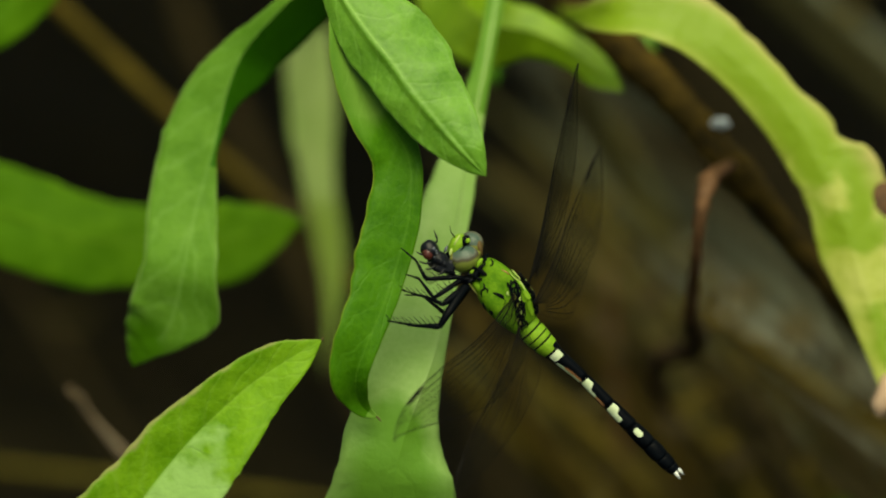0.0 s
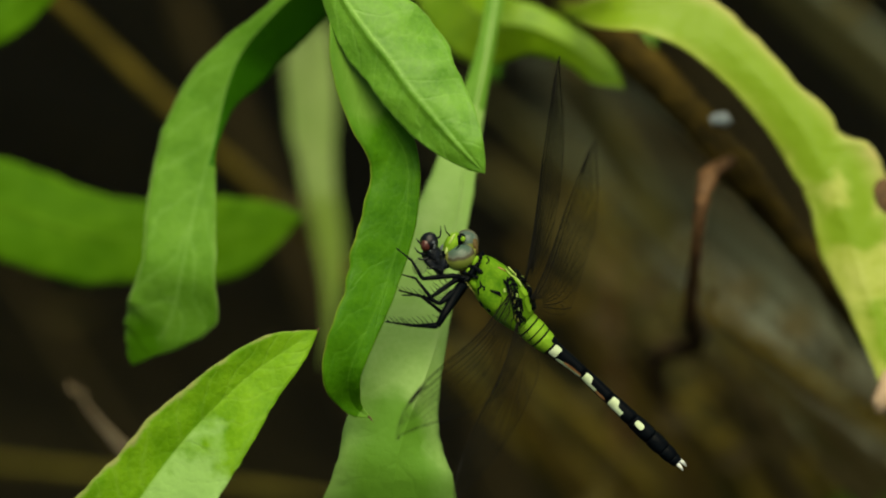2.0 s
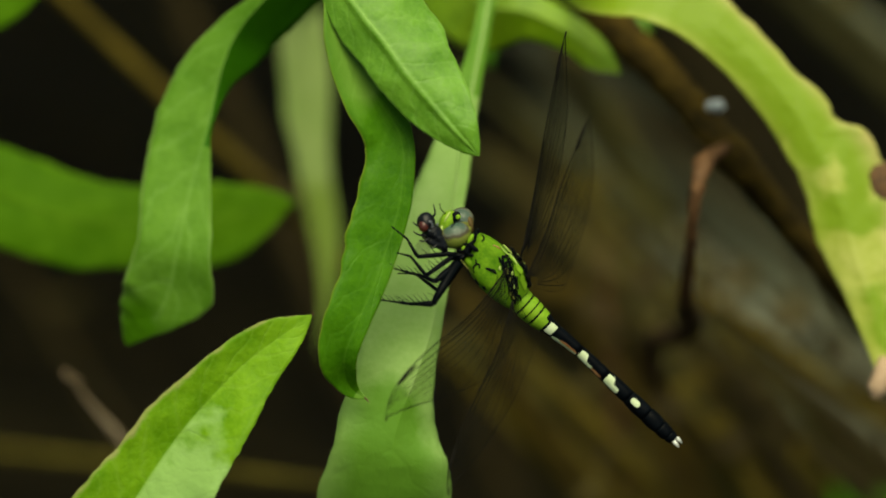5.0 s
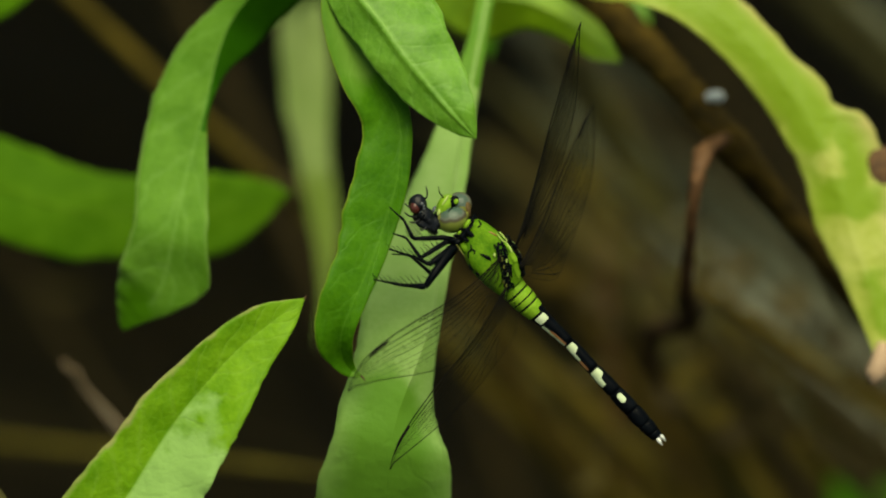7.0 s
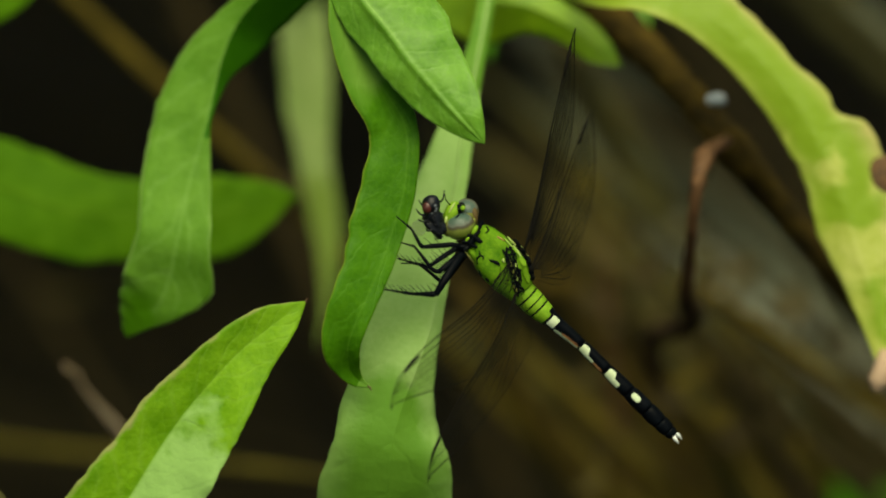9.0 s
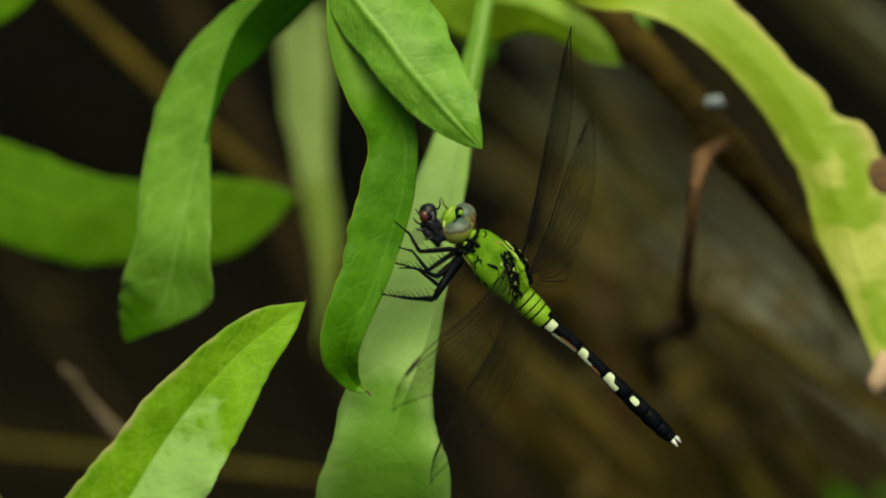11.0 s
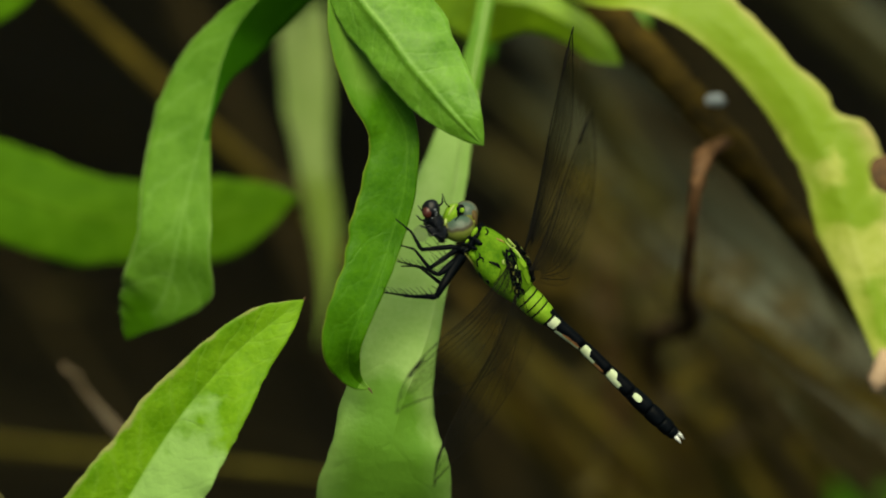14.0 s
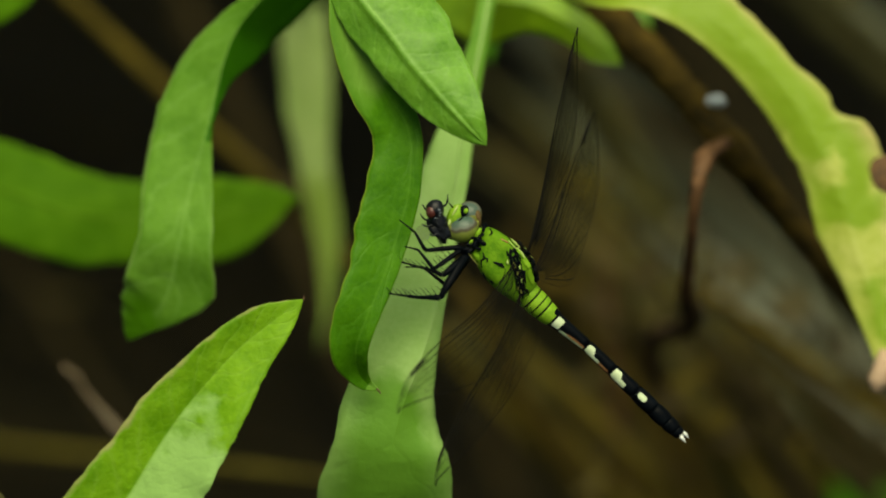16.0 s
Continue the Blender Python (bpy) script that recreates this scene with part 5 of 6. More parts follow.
        for k in range(spines):
            s = (k + 0.5) / spines
            p = (path[2].lerp(path[3], s * 2) if s < 0.5 else path[3].lerp(path[4], s * 2 - 1)) if spines > 6 else path[1].lerp(path[2], 0.2 + 0.8 * s)
            tipv = INSECT_AXES.transposed() @ Vector((-0.75 + rng.uniform(-0.25, 0.25), 0.8, rng.uniform(-0.3, 0.5))) * 0.0014
            tube(bm, [p, p + tipv * (1.25 - 0.5 * s)], [0.00008, 0.00002], 4)
        if spines > 6:
            for k in range(6):
                p = path[1].lerp(path[2], 0.25 + 0.7 * k / 6)
                tube(bm, [p, p + INSECT_AXES.transposed() @ Vector((-0.9, 0.45, rng.uniform(-0.3, 0.3))) * 0.0013], [0.00008, 0.00002], 4)
        part("spine_row", bm, BLACK, leg)
    # wings
    wings = {}
    for key, (base, kind, sign, chord) in WINGS.items():
        skin, veins, stigma = wing_mesh(LENGTHS[kind], 6.6 if "fore" in kind else 5.7 if "left" in kind else 8.4, "hind" in kind, 0.69 if kind == "left_fore" else 0.78, 0.68 if "left" in kind else 0.74, {"left_fore": 1.5, "left_hind": 0.9}.get(kind, 0.0))
        wing = part("wing", skin, MEMBRANE, fly, "clear wing with fine dark veins", wing_pose(base, {"right_fore": (16.55, 29.24), "right_hind": (19.41, 18.81), "left_fore": (-6.38, -20.81), "left_hind": (-1.6, -30.36)}[key], LENGTHS[kind], sign, chord))
        tagged(part("vein_network", veins, VEIN, wing, "dark vein network"), kind="stuff")
        part("wing_spot", stigma, VEIN, wing, "black spot near the wing tip")
        wings[key] = wing
    return fly, wings


PREY_MM = Vector((-1.47, 4.18, 2.5))


def build_prey():
    prey = new("housefly")
    prey.matrix_world = stage(*PREY_MM)
    tagged(prey, "dead blue-black fly with dull red eye held in jaws", "fly")
    T = Matrix.Translation

    def at(p):
        return (Vector(p) - PREY_MM) * 0.001
    body = part("thorax", ball(1.3, (0.92, 1.1, 0.9), 0.5, 3, 2), FLY_BLACK, prey, "bristly blue-black thorax", T(at((-1.25, 3.75, 1.9))) @ pose(0, 0, 0, 0, 0, 10))
    part("abdomen", ball(1.2, (0.9, 1.35, 0.85), 0.7, 3, 3), FLY_BLACK, prey, "ragged black abdomen", T(at((-0.66, 2.57, 1.7))) @ pose(0, 0, 0, 0, 0, 38))
    part("abdomen", ball(0.6, (0.8, 1.2, 0.8), 0.9, 3, 5), FLY_BLACK, prey, "ragged black abdomen", T(at((-0.37, 1.69, 1.8))) @ pose(0, 0, 0, 0, 0, 30))
    head = part("head", ball(1.2, (1.0, 1.08, 0.9), 0.12), FLY_BLACK, prey, "", T(at((-1.54, 5.14, 2.5))))
    part("eye", ball(0.82, (0.85, 1.0, 0.7), 0.06), FLY_RED, head, "dull dark red eye", pose(-0.00046, -0.00035, 0.00058, 0, 0, -20))
    # small pale lumps on the fly's head stand in for glints
    for x, y, z, r in ((0.52, -0.05, 0.92, 0.16), (0.70, -0.42, 0.78, 0.13), (0.15, -1.15, 0.72, 0.12), (0.62, -0.75, 0.62, 0.12)):
        part("glint_lump", ball(r, (1.3, 0.9, 0.5), 0.7, 2, x), FLY_GREY, head, "pale grey lump painted as a glint", T(Vector((x, y, z)) * 0.001))
    part("cheek", ball(0.5, (0.7, 1.2, 0.6), 0.5, 3, 8), FLY_GREY, head, "blue-grey cheek", T(Vector((0.35, -1.15, 0.1)) * 0.001))
    for pts in (((-1.98, 4.33, 2.6), (-2.64, 4.91, 2.9), (-3.23, 5.65, 3)), ((-1.98, 3.59, 2.6), (-2.86, 3.81, 2.9), (-3.45, 4.47, 3.1)), ((-1.03, 5.58, 2.4), (-0.15, 5.87, 2.6), (0, 7.19, 2.6)), ((-1.54, 3.15, 2.4), (-2.49, 2.86, 2.7), (-3.08, 3.15, 2.9)), ((-0.88, 2.13, 2.3), (-1.61, 1.69, 2.6), (-1.98, 2.05, 2.8))):
        part("leg", tube(bmesh.new(), [at(p) for p in spline(pts, 4)], [0.00015] * 4 + [0.00012] * 3 + [0.00007] * 2, 5), FLY_BLACK, prey, "thin black bristly leg")
    rng = random.Random(12)
    for k in range(30):
        c = Vector((rng.choice((-0.1, 0.3, 0.6, 0.9)), rng.uniform(-3.0, 0.8), 0.3))
        c.x += -0.3 * c.y if c.y < -1 else 0
        d = Vector((rng.uniform(-1, 1), rng.uniform(-0.8, 0.8), rng.uniform(0, 0.6))).normalized() * rng.uniform(0.7, 1.3)
        part("bristle", tube(bmesh.new(), [(c + d * 0.4) * 0.001, (c + d) * 0.001], [0.00006, 0.00002], 4), FLY_BLACK, body, "", body.matrix_basis.inverted())
    bm = bmesh.new()
    rows = [[bm.verts.new((x * 0.001, y * 0.001, 0.00022 * math.sin(x * 4 + y * 2))) for x in (-0.9 * k, -0.45 * k, 0, 0.45 * k, 0.9 * k)] for y, k in ((0, 0.3), (-0.6, 0.8), (-1.3, 1.1), (-2.0, 1.2), (-2.6, 0.8), (-2.9, 0.2))]
    for p, q in zip(rows, rows[1:]):
        for j in range(4):
            bm.faces.new((p[j], p[j + 1], q[j + 1], q[j]))
    part("wing", bm, FLY_WING, prey, "crumpled cloudy wing", T(at((-1.76, 3.23, 2.4))) @ pose(0, 0, 0, 20, 0, -42))
    return prey


DRAGONFLY, DRAGONFLY_WINGS = build_dragonfly()
PREY = build_prey()



# ---- sway of leaves and insect ----
def sway(ob):
    """Turns small moves of a thing or leaf into poses: across, up (millimetres) and a turn (degrees) round its own origin."""
    rest = ob.matrix_basis.copy()
    place, turn = rest.translation.copy(), rest.to_3x3().to_4x4()
    frame_of = Matrix.Identity(3) if ob.parent else AXES

    def at(u, v, degrees):
        spin = (frame_of @ Matrix.Rotation(radians(degrees), 3, "Z") @ frame_of.transposed()).to_4x4()
        return Matrix.Translation(place + frame_of @ Vector((u, v, 0)) * 0.001) @ spin @ turn
    return at


def motions():
    """Sway in the breeze, wing flicks and chewing: millimetres across and up, and degrees, from the place at rest."""
    at = sway(SHRUB_LEAVES["front"])
    walk(SHRUB_LEAVES["front"], [
        (0, at(-0.07, -0.81, -0.51)),
        (0.5, at(-0.13, -1.73, -0.13)),
        (1, at(0.26, -1.51, -0.13)),
        (1.5, at(0.19, -1.02, -0.03)),
        (2, at(-0.24, -1.01, -0.41)),
        (2.5, at(-0.35, -1.36, -0.13)),
        (3, at(-0.17, -0.92, -0.41)),
        (3.5, at(-0.13, -1.08, -0.32)),
        (4, at(-0.22, -0.81, -0.46)),
        (6.5, at(-0.36, 0.16, -0.37)),
        (7, at(-0.48, 0.66, -0.83)),
        (7.5, at(-0.64, 0.58, -0.78)),
        (8, at(-0.37, -0.01, -0.27)),
        (8.5, at(0.07, 0.02, -0.27)),
        (9, at(0.05, 0.08, 0.05)),
        (11.5, at(-0.06, -0.35, -0.03)),
        (12, at(-0, -0.22, 0.38)),
        (12.5, at(-0.13, -0.2, 0.24)),
        (13, at(0, -0, -0)),
        (13.5, at(0, -0.07, -0)),
        (14, at(0.11, -0.02, -0.08)),
        (14.5, at(0.09, -0.05, 0.05)),
        (15, at(0.04, -0.07, 0.32)),
        (15.5, at(0.19, -0.01, 0.19)),
        (16, at(0.12, -0.1, 0.43))])
    at = sway(SHRUB_LEAVES["perch"])
    walk(SHRUB_LEAVES["perch"], [
        (0, at(-0.37, -0.81, 0.45)),
        (0.5, at(-0.29, -1.44, 0.54)),
        (1, at(-0.05, -1.26, 1.02)),
        (1.5, at(-0.07, -1.01, 1.21)),
        (2, at(-0.04, -1.19, -0.88)),
        (2.5, at(-0.02, -1.21, -1.12)),
        (3, at(0.04, -0.81, -0.82)),
        (3.5, at(0.1, -1.09, -1.07)),
        (4, at(-0.23, -0.82, -0.32)),
        (6.5, at(-0.18, 0.51, -1.03)),
        (7, at(-0.47, 1.12, -0.77)),
        (7.5, at(-0.05, 0.99, -2.48)),
        (8, at(0.35, 0.29, -2.41)),
        (8.5, at(0.23, 0.04, -0.63)),
        (9, at(0.36, 0.19, -0.8)),
        (11.5, at(0.25, -0.23, -0.66)),
        (12, at(0.06, -0.19, 0.3)),
        (12.5, at(0.19, -0.18, -0.62)),
        (13, at(0, -0, -0)),
        (13.5, at(0.15, -0, -0.48)),
        (14, at(0.33, -0.07, -0.61)),
        (14.5, at(0.19, -0.1, -0.15)),
        (15, at(0.04, -0.1, 0.32)),
        (15.5, at(0.21, -0.09, 0.17)),
        (16, at(0.19, -0.14, 0.47))])
    at = sway(SHRUB_LEAVES["curl"])
    walk(SHRUB_LEAVES["curl"], [
        (0, at(0.14, -0.42, -0)),
        (0.5, at(-0.15, -0.08, -0)),
        (1, at(0.02, -0.6, -0)),
        (1.5, at(0.38, -0.75, -0)),
        (2, at(0, -0.83, -0)),
        (2.5, at(0.3, -0.53, -0)),
        (3, at(0.15, -0.44, -0)),
        (3.5, at(0.15, -0.77, -0)),
        (4, at(0.11, -0.53, -0)),
        (6.5, at(-0.23, 0.53, -0)),
        (7, at(-0.45, 0.75, -0)),
        (7.5, at(-0.71, 0.64, -0)),
        (8, at(-0.19, -0, -0)),
        (8.5, at(0.04, -0.12, -0)),
        (9, at(-0.11, 0.21, -0)),
        (11.5, at(0.04, -0.21, -0)),
        (12, at(0, -0.06, -0)),
        (12.5, at(0, -0.15, -0)),
        (13, at(0, -0, -0)),
        (13.5, at(0, -0, -0)),
        (14, at(0, -0, -0)),
        (14.5, at(0.08, -0.15, -0)),
        (15, at(0.09, -0.11, -0)),
        (15.5, at(0.1, -0.08, -0)),
        (16, at(0.11, -0.04, -0))])
    at = sway(SHRUB_LEAVES["top"])
    walk(SHRUB_LEAVES["top"], [
        (0, at(-0.48, -0.35, -0)),
        (0.5, at(-0.46, -0.38, -0)),
        (1, at(-0.28, -0.31, -0)),
        (1.5, at(-0.38, -0.15, -0)),
        (2, at(-0.31, -0.46, -0)),
        (2.5, at(-0.23, -0.38, -0)),
        (3, at(-0.15, -0.37, -0)),
        (3.5, at(-0.23, -0.1, -0)),
        (4, at(-0.19, -0.31, -0)),
        (6.5, at(-0.15, -0.15, -0)),
        (7, at(-0.15, -0.08, -0)),
        (7.5, at(-0.27, -0.04, -0)),
        (8, at(-0.27, -0.23, -0)),
        (8.5, at(-0.25, -0.25, -0)),
        (9, at(-0.24, -0.28, -0)),
        (11.5, at(0.07, 0.18, -0)),
        (12, at(-0.03, 0.2, -0)),
        (12.5, at(-0.02, -0.02, -0)),
        (13, at(0, -0, -0)),
        (13.5, at(0.01, -0.01, -0)),
        (14, at(0.03, -0.03, -0)),
        (14.5, at(-0.04, -0.04, -0)),
        (15, at(-0.04, -0.01, -0)),
        (15.5, at(-0.04, 0.01, -0)),
        (16, at(-0.04, 0.04, -0))])
    at = sway(SHRUB_LEAVES["arch"])
    walk(SHRUB_LEAVES["arch"], [
        (0, at(-0.24, -0.2, -0)),
        (0.5, at(-0.15, -0.53, -0)),
        (1, at(0.1, -0.6, -0)),
        (1.5, at(0.08, -0.3, -0)),
        (2, at(-0.15, -0.3, -0)),
        (2.5, at(-0.15, -0.45, -0)),
        (3, at(-0.15, -0.29, -0)),
        (3.5, at(-0.15, -0.4, -0)),
        (4, at(-0.04, -0.3, -0)),
        (6.5, at(-0.15, 0.23, -0)),
        (7, at(-0.23, 0.6, -0)),
        (7.5, at(-0.11, 0.57, -0)),
        (8, at(-0.11, -0, -0)),
        (8.5, at(-0.04, -0.05, -0)),
        (9, at(-0.04, -0.09, -0)),
        (11.5, at(-0.11, -0.06, -0)),
        (12, at(-0.15, 0.02, -0)),
        (12.5, at(-0.15, -0, -0)),
        (13, at(0, -0, -0)),
        (13.5, at(0, -0, -0)),
        (14, at(0, -0, -0)),
        (14.5, at(-0.08, -0, -0)),
        (15, at(-0.09, 0.04, -0)),
        (15.5, at(-0.1, 0.08, -0)),
        (16, at(-0.11, 0.11, -0))])
    at = sway(HERB_LEAVES["flat"])
    walk(HERB_LEAVES["flat"], [
        (0, at(0.06, -0.12, -0)),
        (0.5, at(0.39, 1.09, -0)),
        (1, at(0.26, 0.7, -0)),
        (1.5, at(0.08, 0.31, -0)),
        (2, at(0.08, -0, -0)),
        (2.5, at(0.23, 0.23, -0)),
        (3, at(0.39, 0.17, -0)),
        (3.5, at(0.16, 0.05, -0)),
        (4, at(-0.12, 0.23, -0)),
        (6.5, at(-0.47, 0.08, -0)),
        (7, at(-0.94, 0.23, -0)),
        (7.5, at(-0.9, 0.12, -0)),
        (8, at(-0.58, 0.23, -0)),
        (8.5, at(-0.35, 0.19, -0)),
        (9, at(-0.12, 0.22, -0)),
        (11.5, at(0.04, 0.25, -0)),
        (12, at(-0.08, 0.09, -0)),
        (12.5, at(-0.08, 0.08, -0)),
        (13, at(0, -0, -0)),
        (13.5, at(0.04, -0, -0)),
        (14, at(0.08, -0, -0)),
        (14.5, at(0.02, -0, -0)),
        (15, at(0.03, 0.04, -0)),
        (15.5, at(0.03, 0.08, -0)),
        (16, at(0.04, 0.12, -0))])
    at = sway(HERB_LEAVES["fore"])
    walk(HERB_LEAVES["fore"], [
        (0, at(-2.52, 1.42, -5.48)),
        (0.5, at(-2.38, 2.49, -5.39)),
        (1, at(-2.07, 2.39, -4.88)),
        (1.5, at(-2.33, 2.12, -4.92)),
        (2, at(-1.95, 1.11, -3.96)),
        (2.5, at(-1.61, 1.57, -3.73)),
        (3, at(-1.37, 1.25, -3.41)),
        (3.5, at(-1.27, 1.28, -3.18)),
        (4, at(-0.96, 0.85, -2.7)),
        (6.5, at(-0.07, -0.31, -0.47)),
        (7, at(-0.11, -0.09, -0.07)),
        (7.5, at(-0.14, -0, 0.01)),
        (8, at(-0.11, -0.07, -0)),
        (8.5, at(-0.12, -0.08, -0.08)),
        (9, at(-0.08, -0.09, -0.09)),
        (11.5, at(-0.01, 0.19, -0.22)),
        (12, at(-0.13, 0.2, -0.23)),
        (12.5, at(0, -0.01, 0.01)),
        (13, at(0, -0, -0)),
        (13.5, at(0.07, -0.01, 0.28)),
        (14, at(0.04, 0.01, 0.24)),
        (14.5, at(-0.06, 0.03, 0.23)),
        (15, at(-0.09, 0.08, 0.23)),
        (15.5, at(-0.13, 0.13, 0.23)),
        (16, at(-0.17, 0.18, 0.23))])
    at = sway(DRAGONFLY)
    walk(DRAGONFLY, [
        (0, at(-0.1, -1.17, -1.6)),
        (0.5, at(0.04, -1.61, 0.38)),
        (1, at(0.39, -2.21, -0.2)),
        (1.5, at(0.88, -1.44, -1.05)),
        (2, at(-0.48, -1.33, 0.23)),
        (2.5, at(-0.57, -1.01, 0.32)),
        (3, at(-0.4, -0.72, 0.4)),
        (3.5, at(-0.32, -0.93, 0.16)),
        (4, at(-0.24, -0.68, 0.55)),
        (6.5, at(-0.91, 0.19, -1.12)),
        (7, at(-1.13, 0.33, -3.12)),
        (7.5, at(-1.81, 0.51, -3.06)),
        (8, at(-1.39, -0.02, -2.34)),
        (8.5, at(-0.07, -0.2, -1.04)),
        (9, at(-0.08, 0.01, -0.8)),
        (11.5, at(-0.14, -0.27, -0.25)),
        (12, at(0.31, -0.11, 0.31)),
        (12.5, at(-0.19, -0.05, -0.16)),
        (13, at(0, -0, -0)),
        (13.5, at(-0.14, -0.11, -0.24)),
        (14, at(0.03, -0.12, -0.16)),
        (14.5, at(0.2, -0.13, -0.09)),
        (15, at(0.28, -0, 0.23)),
        (15.5, at(0.39, -0.03, 0.16)),
        (16, at(0.45, -0.06, 0.15))])
    base, kind, sign, chord = WINGS["right_fore"]
    walk(DRAGONFLY_WINGS["right_fore"], [
        (0, wing_pose(base, (16.08, 28.92), LENGTHS[kind], sign, chord)),
        (0.5, wing_pose(base, (18.04, 29.16), LENGTHS[kind], sign, chord)),
        (1, wing_pose(base, (19.48, 29.43), LENGTHS[kind], sign, chord)),
        (1.5, wing_pose(base, (17.76, 29.33), LENGTHS[kind], sign, chord)),
        (2, wing_pose(base, (15.01, 29.14), LENGTHS[kind], sign, chord)),
        (2.5, wing_pose(base, (15.81, 29.4), LENGTHS[kind], sign, chord)),
        (3, wing_pose(base, (16.5, 29.1), LENGTHS[kind], sign, chord)),
        (3.5, wing_pose(base, (15.99, 29.24), LENGTHS[kind], sign, chord)),
        (4, wing_pose(base, (16.32, 29.32), LENGTHS[kind], sign, chord)),
        (6.5, wing_pose(base, (16.56, 29.45), LENGTHS[kind], sign, chord)),
        (7, wing_pose(base, (17.26, 29.56), LENGTHS[kind], sign, chord)),
        (7.5, wing_pose(base, (15.65, 29.24), LENGTHS[kind], sign, chord)),
        (8, wing_pose(base, (15.54, 29.31), LENGTHS[kind], sign, chord)),
        (8.5, wing_pose(base, (15.72, 29.29), LENGTHS[kind], sign, chord)),
        (9, wing_pose(base, (16.68, 29.05), LENGTHS[kind], sign, chord)),
        (11.5, wing_pose(base, (16.36, 29.57), LENGTHS[kind], sign, chord)),
        (12, wing_pose(base, (15.91, 29.32), LENGTHS[kind], sign, chord)),
        (12.5, wing_pose(base, (15.99, 29.09), LENGTHS[kind], sign, chord)),
        (13, wing_pose(base, (16.55, 29.24), LENGTHS[kind], sign, chord)),
        (13.5, wing_pose(base, (16.71, 29.31), LENGTHS[kind], sign, chord)),
        (14, wing_pose(base, (16.73, 29.24), LENGTHS[kind], sign, chord)),
        (14.5, wing_pose(base, (16.67, 29.16), LENGTHS[kind], sign, chord)),
        (15, wing_pose(base, (16.9, 29.02), LENGTHS[kind], sign, chord)),
        (15.5, wing_pose(base, (16.88, 29.09), LENGTHS[kind], sign, chord)),
        (16, wing_pose(base, (16.95, 29.16), LENGTHS[kind], sign, chord))])
    base, kind, sign, chord = WINGS["right_hind"]
    walk(DRAGONFLY_WINGS["right_hind"], [
        (0, wing_pose(base, (19.53, 18.58), LENGTHS[kind], sign, chord)),
        (0.5, wing_pose(base, (21.3, 18.79), LENGTHS[kind], sign, chord)),
        (1, wing_pose(base, (23.61, 18.8), LENGTHS[kind], sign, chord)),
        (1.5, wing_pose(base, (22.11, 18.83), LENGTHS[kind], sign, chord)),
        (2, wing_pose(base, (19.83, 18.54), LENGTHS[kind], sign, chord)),
        (2.5, wing_pose(base, (20.07, 18.61), LENGTHS[kind], sign, chord)),
        (3, wing_pose(base, (19.88, 17.9), LENGTHS[kind], sign, chord)),
        (3.5, wing_pose(base, (19.72, 18.99), LENGTHS[kind], sign, chord)),
        (4, wing_pose(base, (19.9, 19.01), LENGTHS[kind], sign, chord)),
        (6.5, wing_pose(base, (19.71, 18.49), LENGTHS[kind], sign, chord)),
        (7, wing_pose(base, (19.8, 19.47), LENGTHS[kind], sign, chord)),
        (7.5, wing_pose(base, (19.09, 18.6), LENGTHS[kind], sign, chord)),
        (8, wing_pose(base, (19.28, 18.95), LENGTHS[kind], sign, chord)),
        (8.5, wing_pose(base, (18.77, 18.91), LENGTHS[kind], sign, chord)),
        (9, wing_pose(base, (19.24, 18.73), LENGTHS[kind], sign, chord)),
        (11.5, wing_pose(base, (19.63, 19.33), LENGTHS[kind], sign, chord)),
        (12, wing_pose(base, (19.24, 19.06), LENGTHS[kind], sign, chord)),
        (12.5, wing_pose(base, (19.57, 18.87), LENGTHS[kind], sign, chord)),
        (13, wing_pose(base, (19.41, 18.81), LENGTHS[kind], sign, chord)),
        (13.5, wing_pose(base, (19.55, 18.93), LENGTHS[kind], sign, chord)),
        (14, wing_pose(base, (19.5, 18.89), LENGTHS[kind], sign, chord)),
        (14.5, wing_pose(base, (19.36, 18.85), LENGTHS[kind], sign, chord)),
        (15, wing_pose(base, (19.47, 18.65), LENGTHS[kind], sign, chord)),
        (15.5, wing_pose(base, (19.41, 18.69), LENGTHS[kind], sign, chord)),
        (16, wing_pose(base, (19.41, 18.73), LENGTHS[kind], sign, chord))])
    base, kind, sign, chord = WINGS["left_fore"]
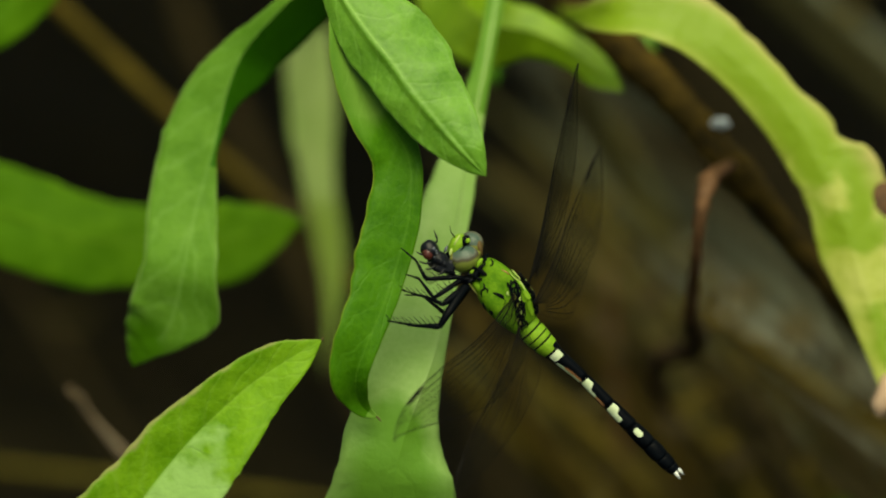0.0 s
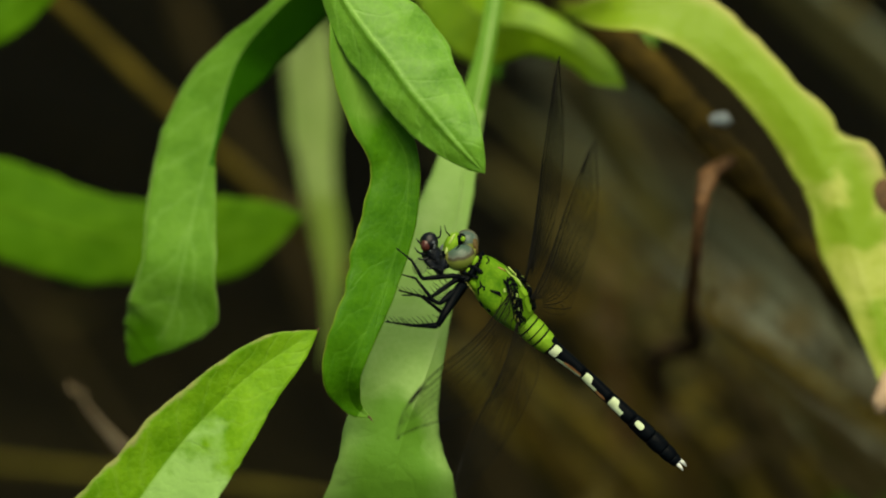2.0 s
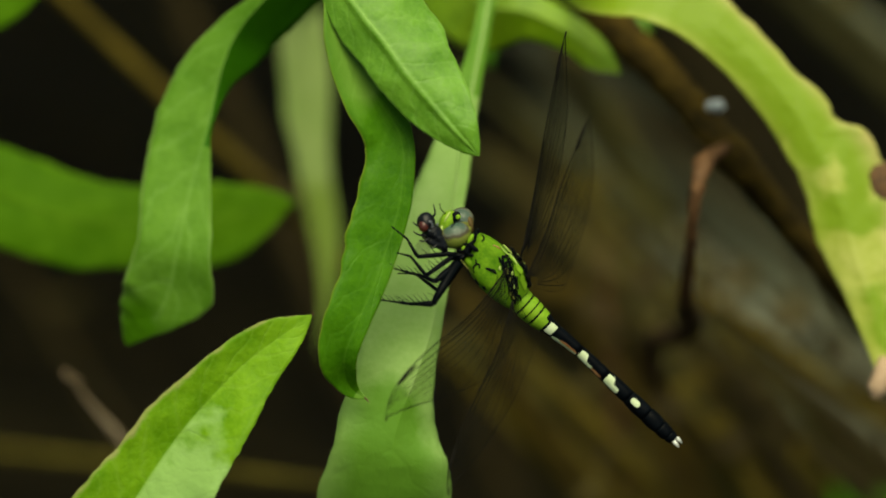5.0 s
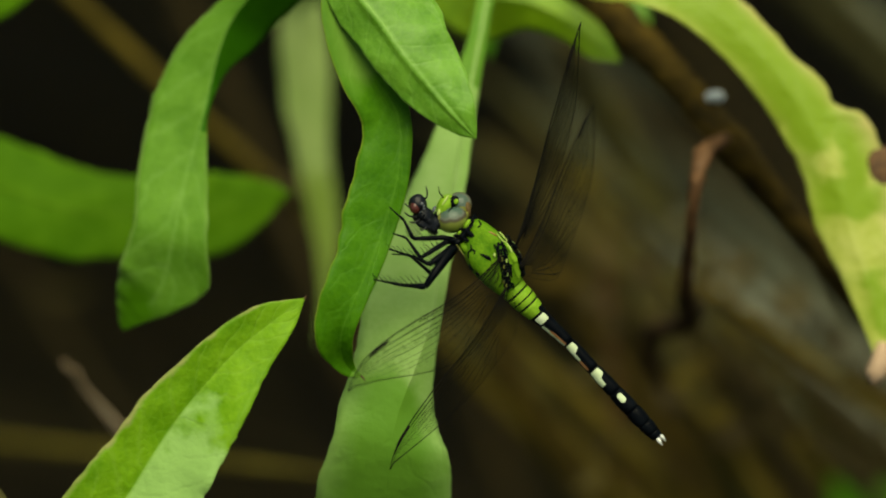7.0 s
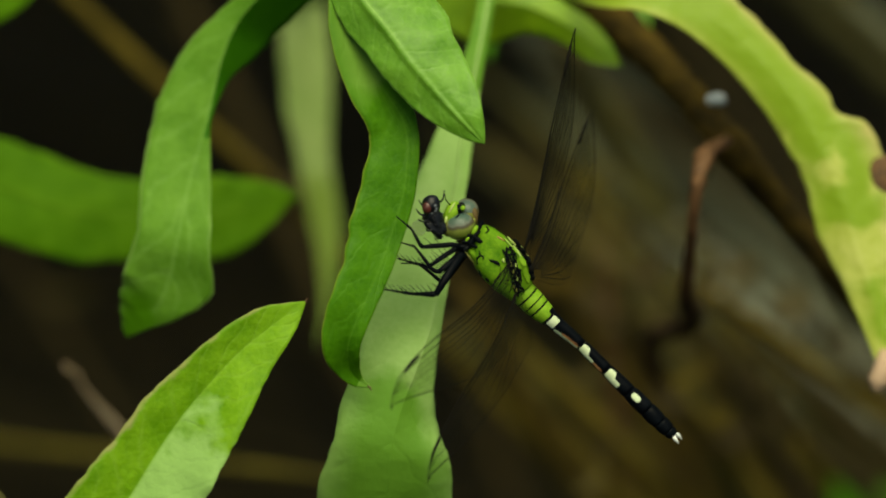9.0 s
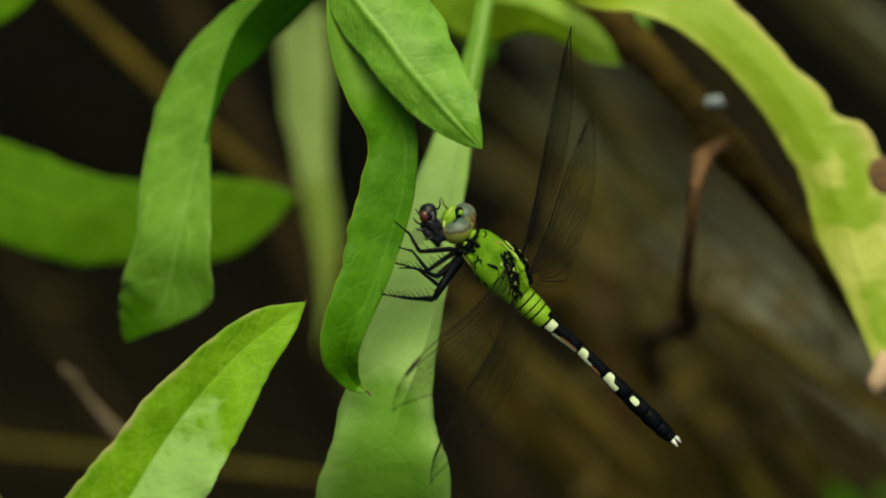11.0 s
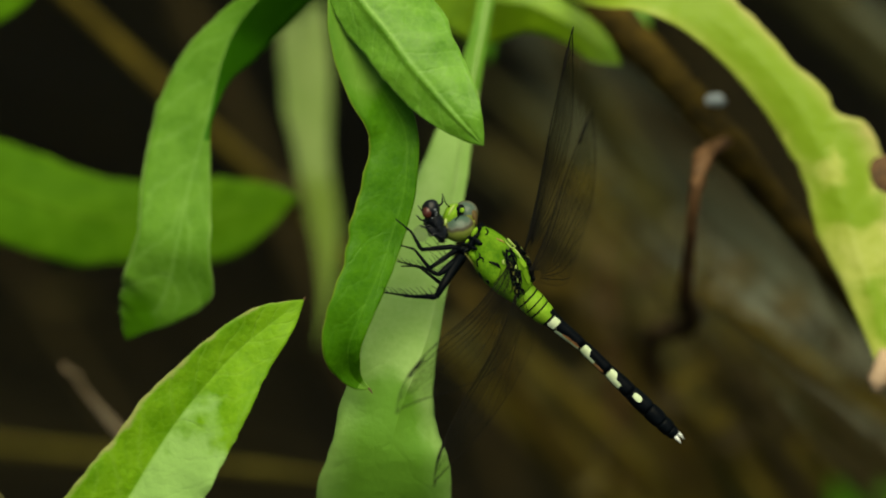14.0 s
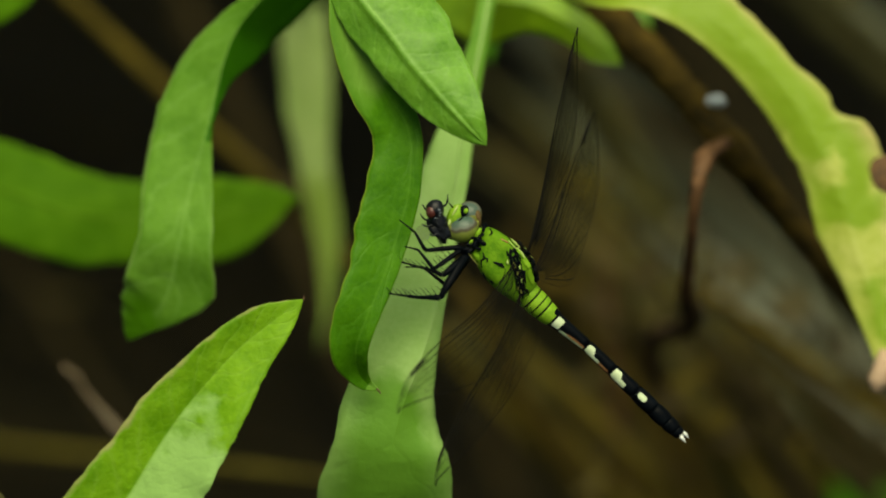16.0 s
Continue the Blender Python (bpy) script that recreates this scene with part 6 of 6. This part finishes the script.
    walk(DRAGONFLY_WINGS["left_fore"], [
        (0, wing_pose(base, (-6.65, -20.46), LENGTHS[kind], sign, chord)),
        (0.5, wing_pose(base, (-8.14, -20.43), LENGTHS[kind], sign, chord)),
        (1, wing_pose(base, (-10.81, -19.86), LENGTHS[kind], sign, chord)),
        (1.5, wing_pose(base, (-9.53, -19.85), LENGTHS[kind], sign, chord)),
        (2, wing_pose(base, (-6.49, -20.25), LENGTHS[kind], sign, chord)),
        (2.5, wing_pose(base, (-6.57, -20.03), LENGTHS[kind], sign, chord)),
        (3, wing_pose(base, (-7.06, -20.57), LENGTHS[kind], sign, chord)),
        (3.5, wing_pose(base, (-6.77, -20.75), LENGTHS[kind], sign, chord)),
        (4, wing_pose(base, (-7.16, -20.65), LENGTHS[kind], sign, chord)),
        (6.5, wing_pose(base, (-7.88, -20.65), LENGTHS[kind], sign, chord)),
        (7, wing_pose(base, (-10.4, -19.67), LENGTHS[kind], sign, chord)),
        (7.5, wing_pose(base, (-6.47, -20.66), LENGTHS[kind], sign, chord)),
        (8, wing_pose(base, (-5.37, -20.75), LENGTHS[kind], sign, chord)),
        (8.5, wing_pose(base, (-6.92, -20.27), LENGTHS[kind], sign, chord)),
        (9, wing_pose(base, (-6.8, -20.38), LENGTHS[kind], sign, chord)),
        (11.5, wing_pose(base, (-6.3, -20.1), LENGTHS[kind], sign, chord)),
        (12, wing_pose(base, (-6.95, -20.21), LENGTHS[kind], sign, chord)),
        (12.5, wing_pose(base, (-6.22, -20.71), LENGTHS[kind], sign, chord)),
        (13, wing_pose(base, (-6.38, -20.81), LENGTHS[kind], sign, chord)),
        (13.5, wing_pose(base, (-6.13, -20.74), LENGTHS[kind], sign, chord)),
        (14, wing_pose(base, (-6.28, -20.68), LENGTHS[kind], sign, chord)),
        (14.5, wing_pose(base, (-6.51, -20.63), LENGTHS[kind], sign, chord)),
        (15, wing_pose(base, (-6.67, -20.62), LENGTHS[kind], sign, chord)),
        (15.5, wing_pose(base, (-6.73, -20.55), LENGTHS[kind], sign, chord)),
        (16, wing_pose(base, (-6.77, -20.46), LENGTHS[kind], sign, chord))])
    base, kind, sign, chord = WINGS["left_hind"]
    walk(DRAGONFLY_WINGS["left_hind"], [
        (0, wing_pose(base, (1.34, -28.33), LENGTHS[kind], sign, chord)),
        (0.5, wing_pose(base, (0, -27.48), LENGTHS[kind], sign, chord)),
        (1, wing_pose(base, (-2.38, -27.26), LENGTHS[kind], sign, chord)),
        (1.5, wing_pose(base, (-1.2, -27.57), LENGTHS[kind], sign, chord)),
        (2, wing_pose(base, (0.88, -28.73), LENGTHS[kind], sign, chord)),
        (2.5, wing_pose(base, (0.85, -28.52), LENGTHS[kind], sign, chord)),
        (3, wing_pose(base, (0.42, -29.08), LENGTHS[kind], sign, chord)),
        (3.5, wing_pose(base, (0.53, -29.01), LENGTHS[kind], sign, chord)),
        (4, wing_pose(base, (0.44, -29.77), LENGTHS[kind], sign, chord)),
        (6.5, wing_pose(base, (-0.13, -31.14), LENGTHS[kind], sign, chord)),
        (7, wing_pose(base, (-4.77, -30.16), LENGTHS[kind], sign, chord)),
        (7.5, wing_pose(base, (-1.75, -30.41), LENGTHS[kind], sign, chord)),
        (8, wing_pose(base, (-1, -30.27), LENGTHS[kind], sign, chord)),
        (8.5, wing_pose(base, (-2.4, -29.88), LENGTHS[kind], sign, chord)),
        (9, wing_pose(base, (-1.96, -30.01), LENGTHS[kind], sign, chord)),
        (11.5, wing_pose(base, (-1.51, -29.68), LENGTHS[kind], sign, chord)),
        (12, wing_pose(base, (-2.25, -29.82), LENGTHS[kind], sign, chord)),
        (12.5, wing_pose(base, (-1.42, -30.27), LENGTHS[kind], sign, chord)),
        (13, wing_pose(base, (-1.6, -30.36), LENGTHS[kind], sign, chord)),
        (13.5, wing_pose(base, (-1.3, -30.28), LENGTHS[kind], sign, chord)),
        (14, wing_pose(base, (-1.48, -30.24), LENGTHS[kind], sign, chord)),
        (14.5, wing_pose(base, (-1.72, -30.21), LENGTHS[kind], sign, chord)),
        (15, wing_pose(base, (-1.93, -30.24), LENGTHS[kind], sign, chord)),
        (15.5, wing_pose(base, (-1.98, -30.18), LENGTHS[kind], sign, chord)),
        (16, wing_pose(base, (-2.01, -30.09), LENGTHS[kind], sign, chord))])
    at = sway(PREY)
    walk(PREY, [
        (0, at(-0.45, -2.1, 25)),
        (0.5, at(-0.22, -2.27, 15)),
        (1, at(-0.56, -2.2, 5)),
        (1.5, at(0.07, -1.25, -5)),
        (2, at(-0.88, -1.76, 1.25)),
        (2.5, at(-0.81, -1.47, 7.5)),
        (3, at(-0.66, -1.53, 13.75)),
        (3.5, at(-0.37, -1.56, 20)),
        (4, at(-0.33, -1.25, 18.86)),
        (6.5, at(-1.1, -0.22, 13.14)),
        (7, at(-1.54, 0.29, 12)),
        (7.5, at(-1.8, 0.4, 7.75)),
        (8, at(-1.21, -0.37, 3.5)),
        (8.5, at(-0.33, 0.25, -0.75)),
        (9, at(-0.18, 0.5, -5)),
        (11.5, at(-0.33, -0.35, 0)),
        (12, at(0.15, -0.13, 1)),
        (12.5, at(-0.07, -0, 2)),
        (13, at(0, -0, 3)),
        (13.5, at(-0.07, -0.07, 1.83)),
        (14, at(0, -0, 0.67)),
        (14.5, at(0.07, 0.07, -0.5)),
        (15, at(0.13, 0.04, -1.67)),
        (15.5, at(0.27, 0.07, -2.83)),
        (16, at(0.33, 0.11, -4))])


motions()
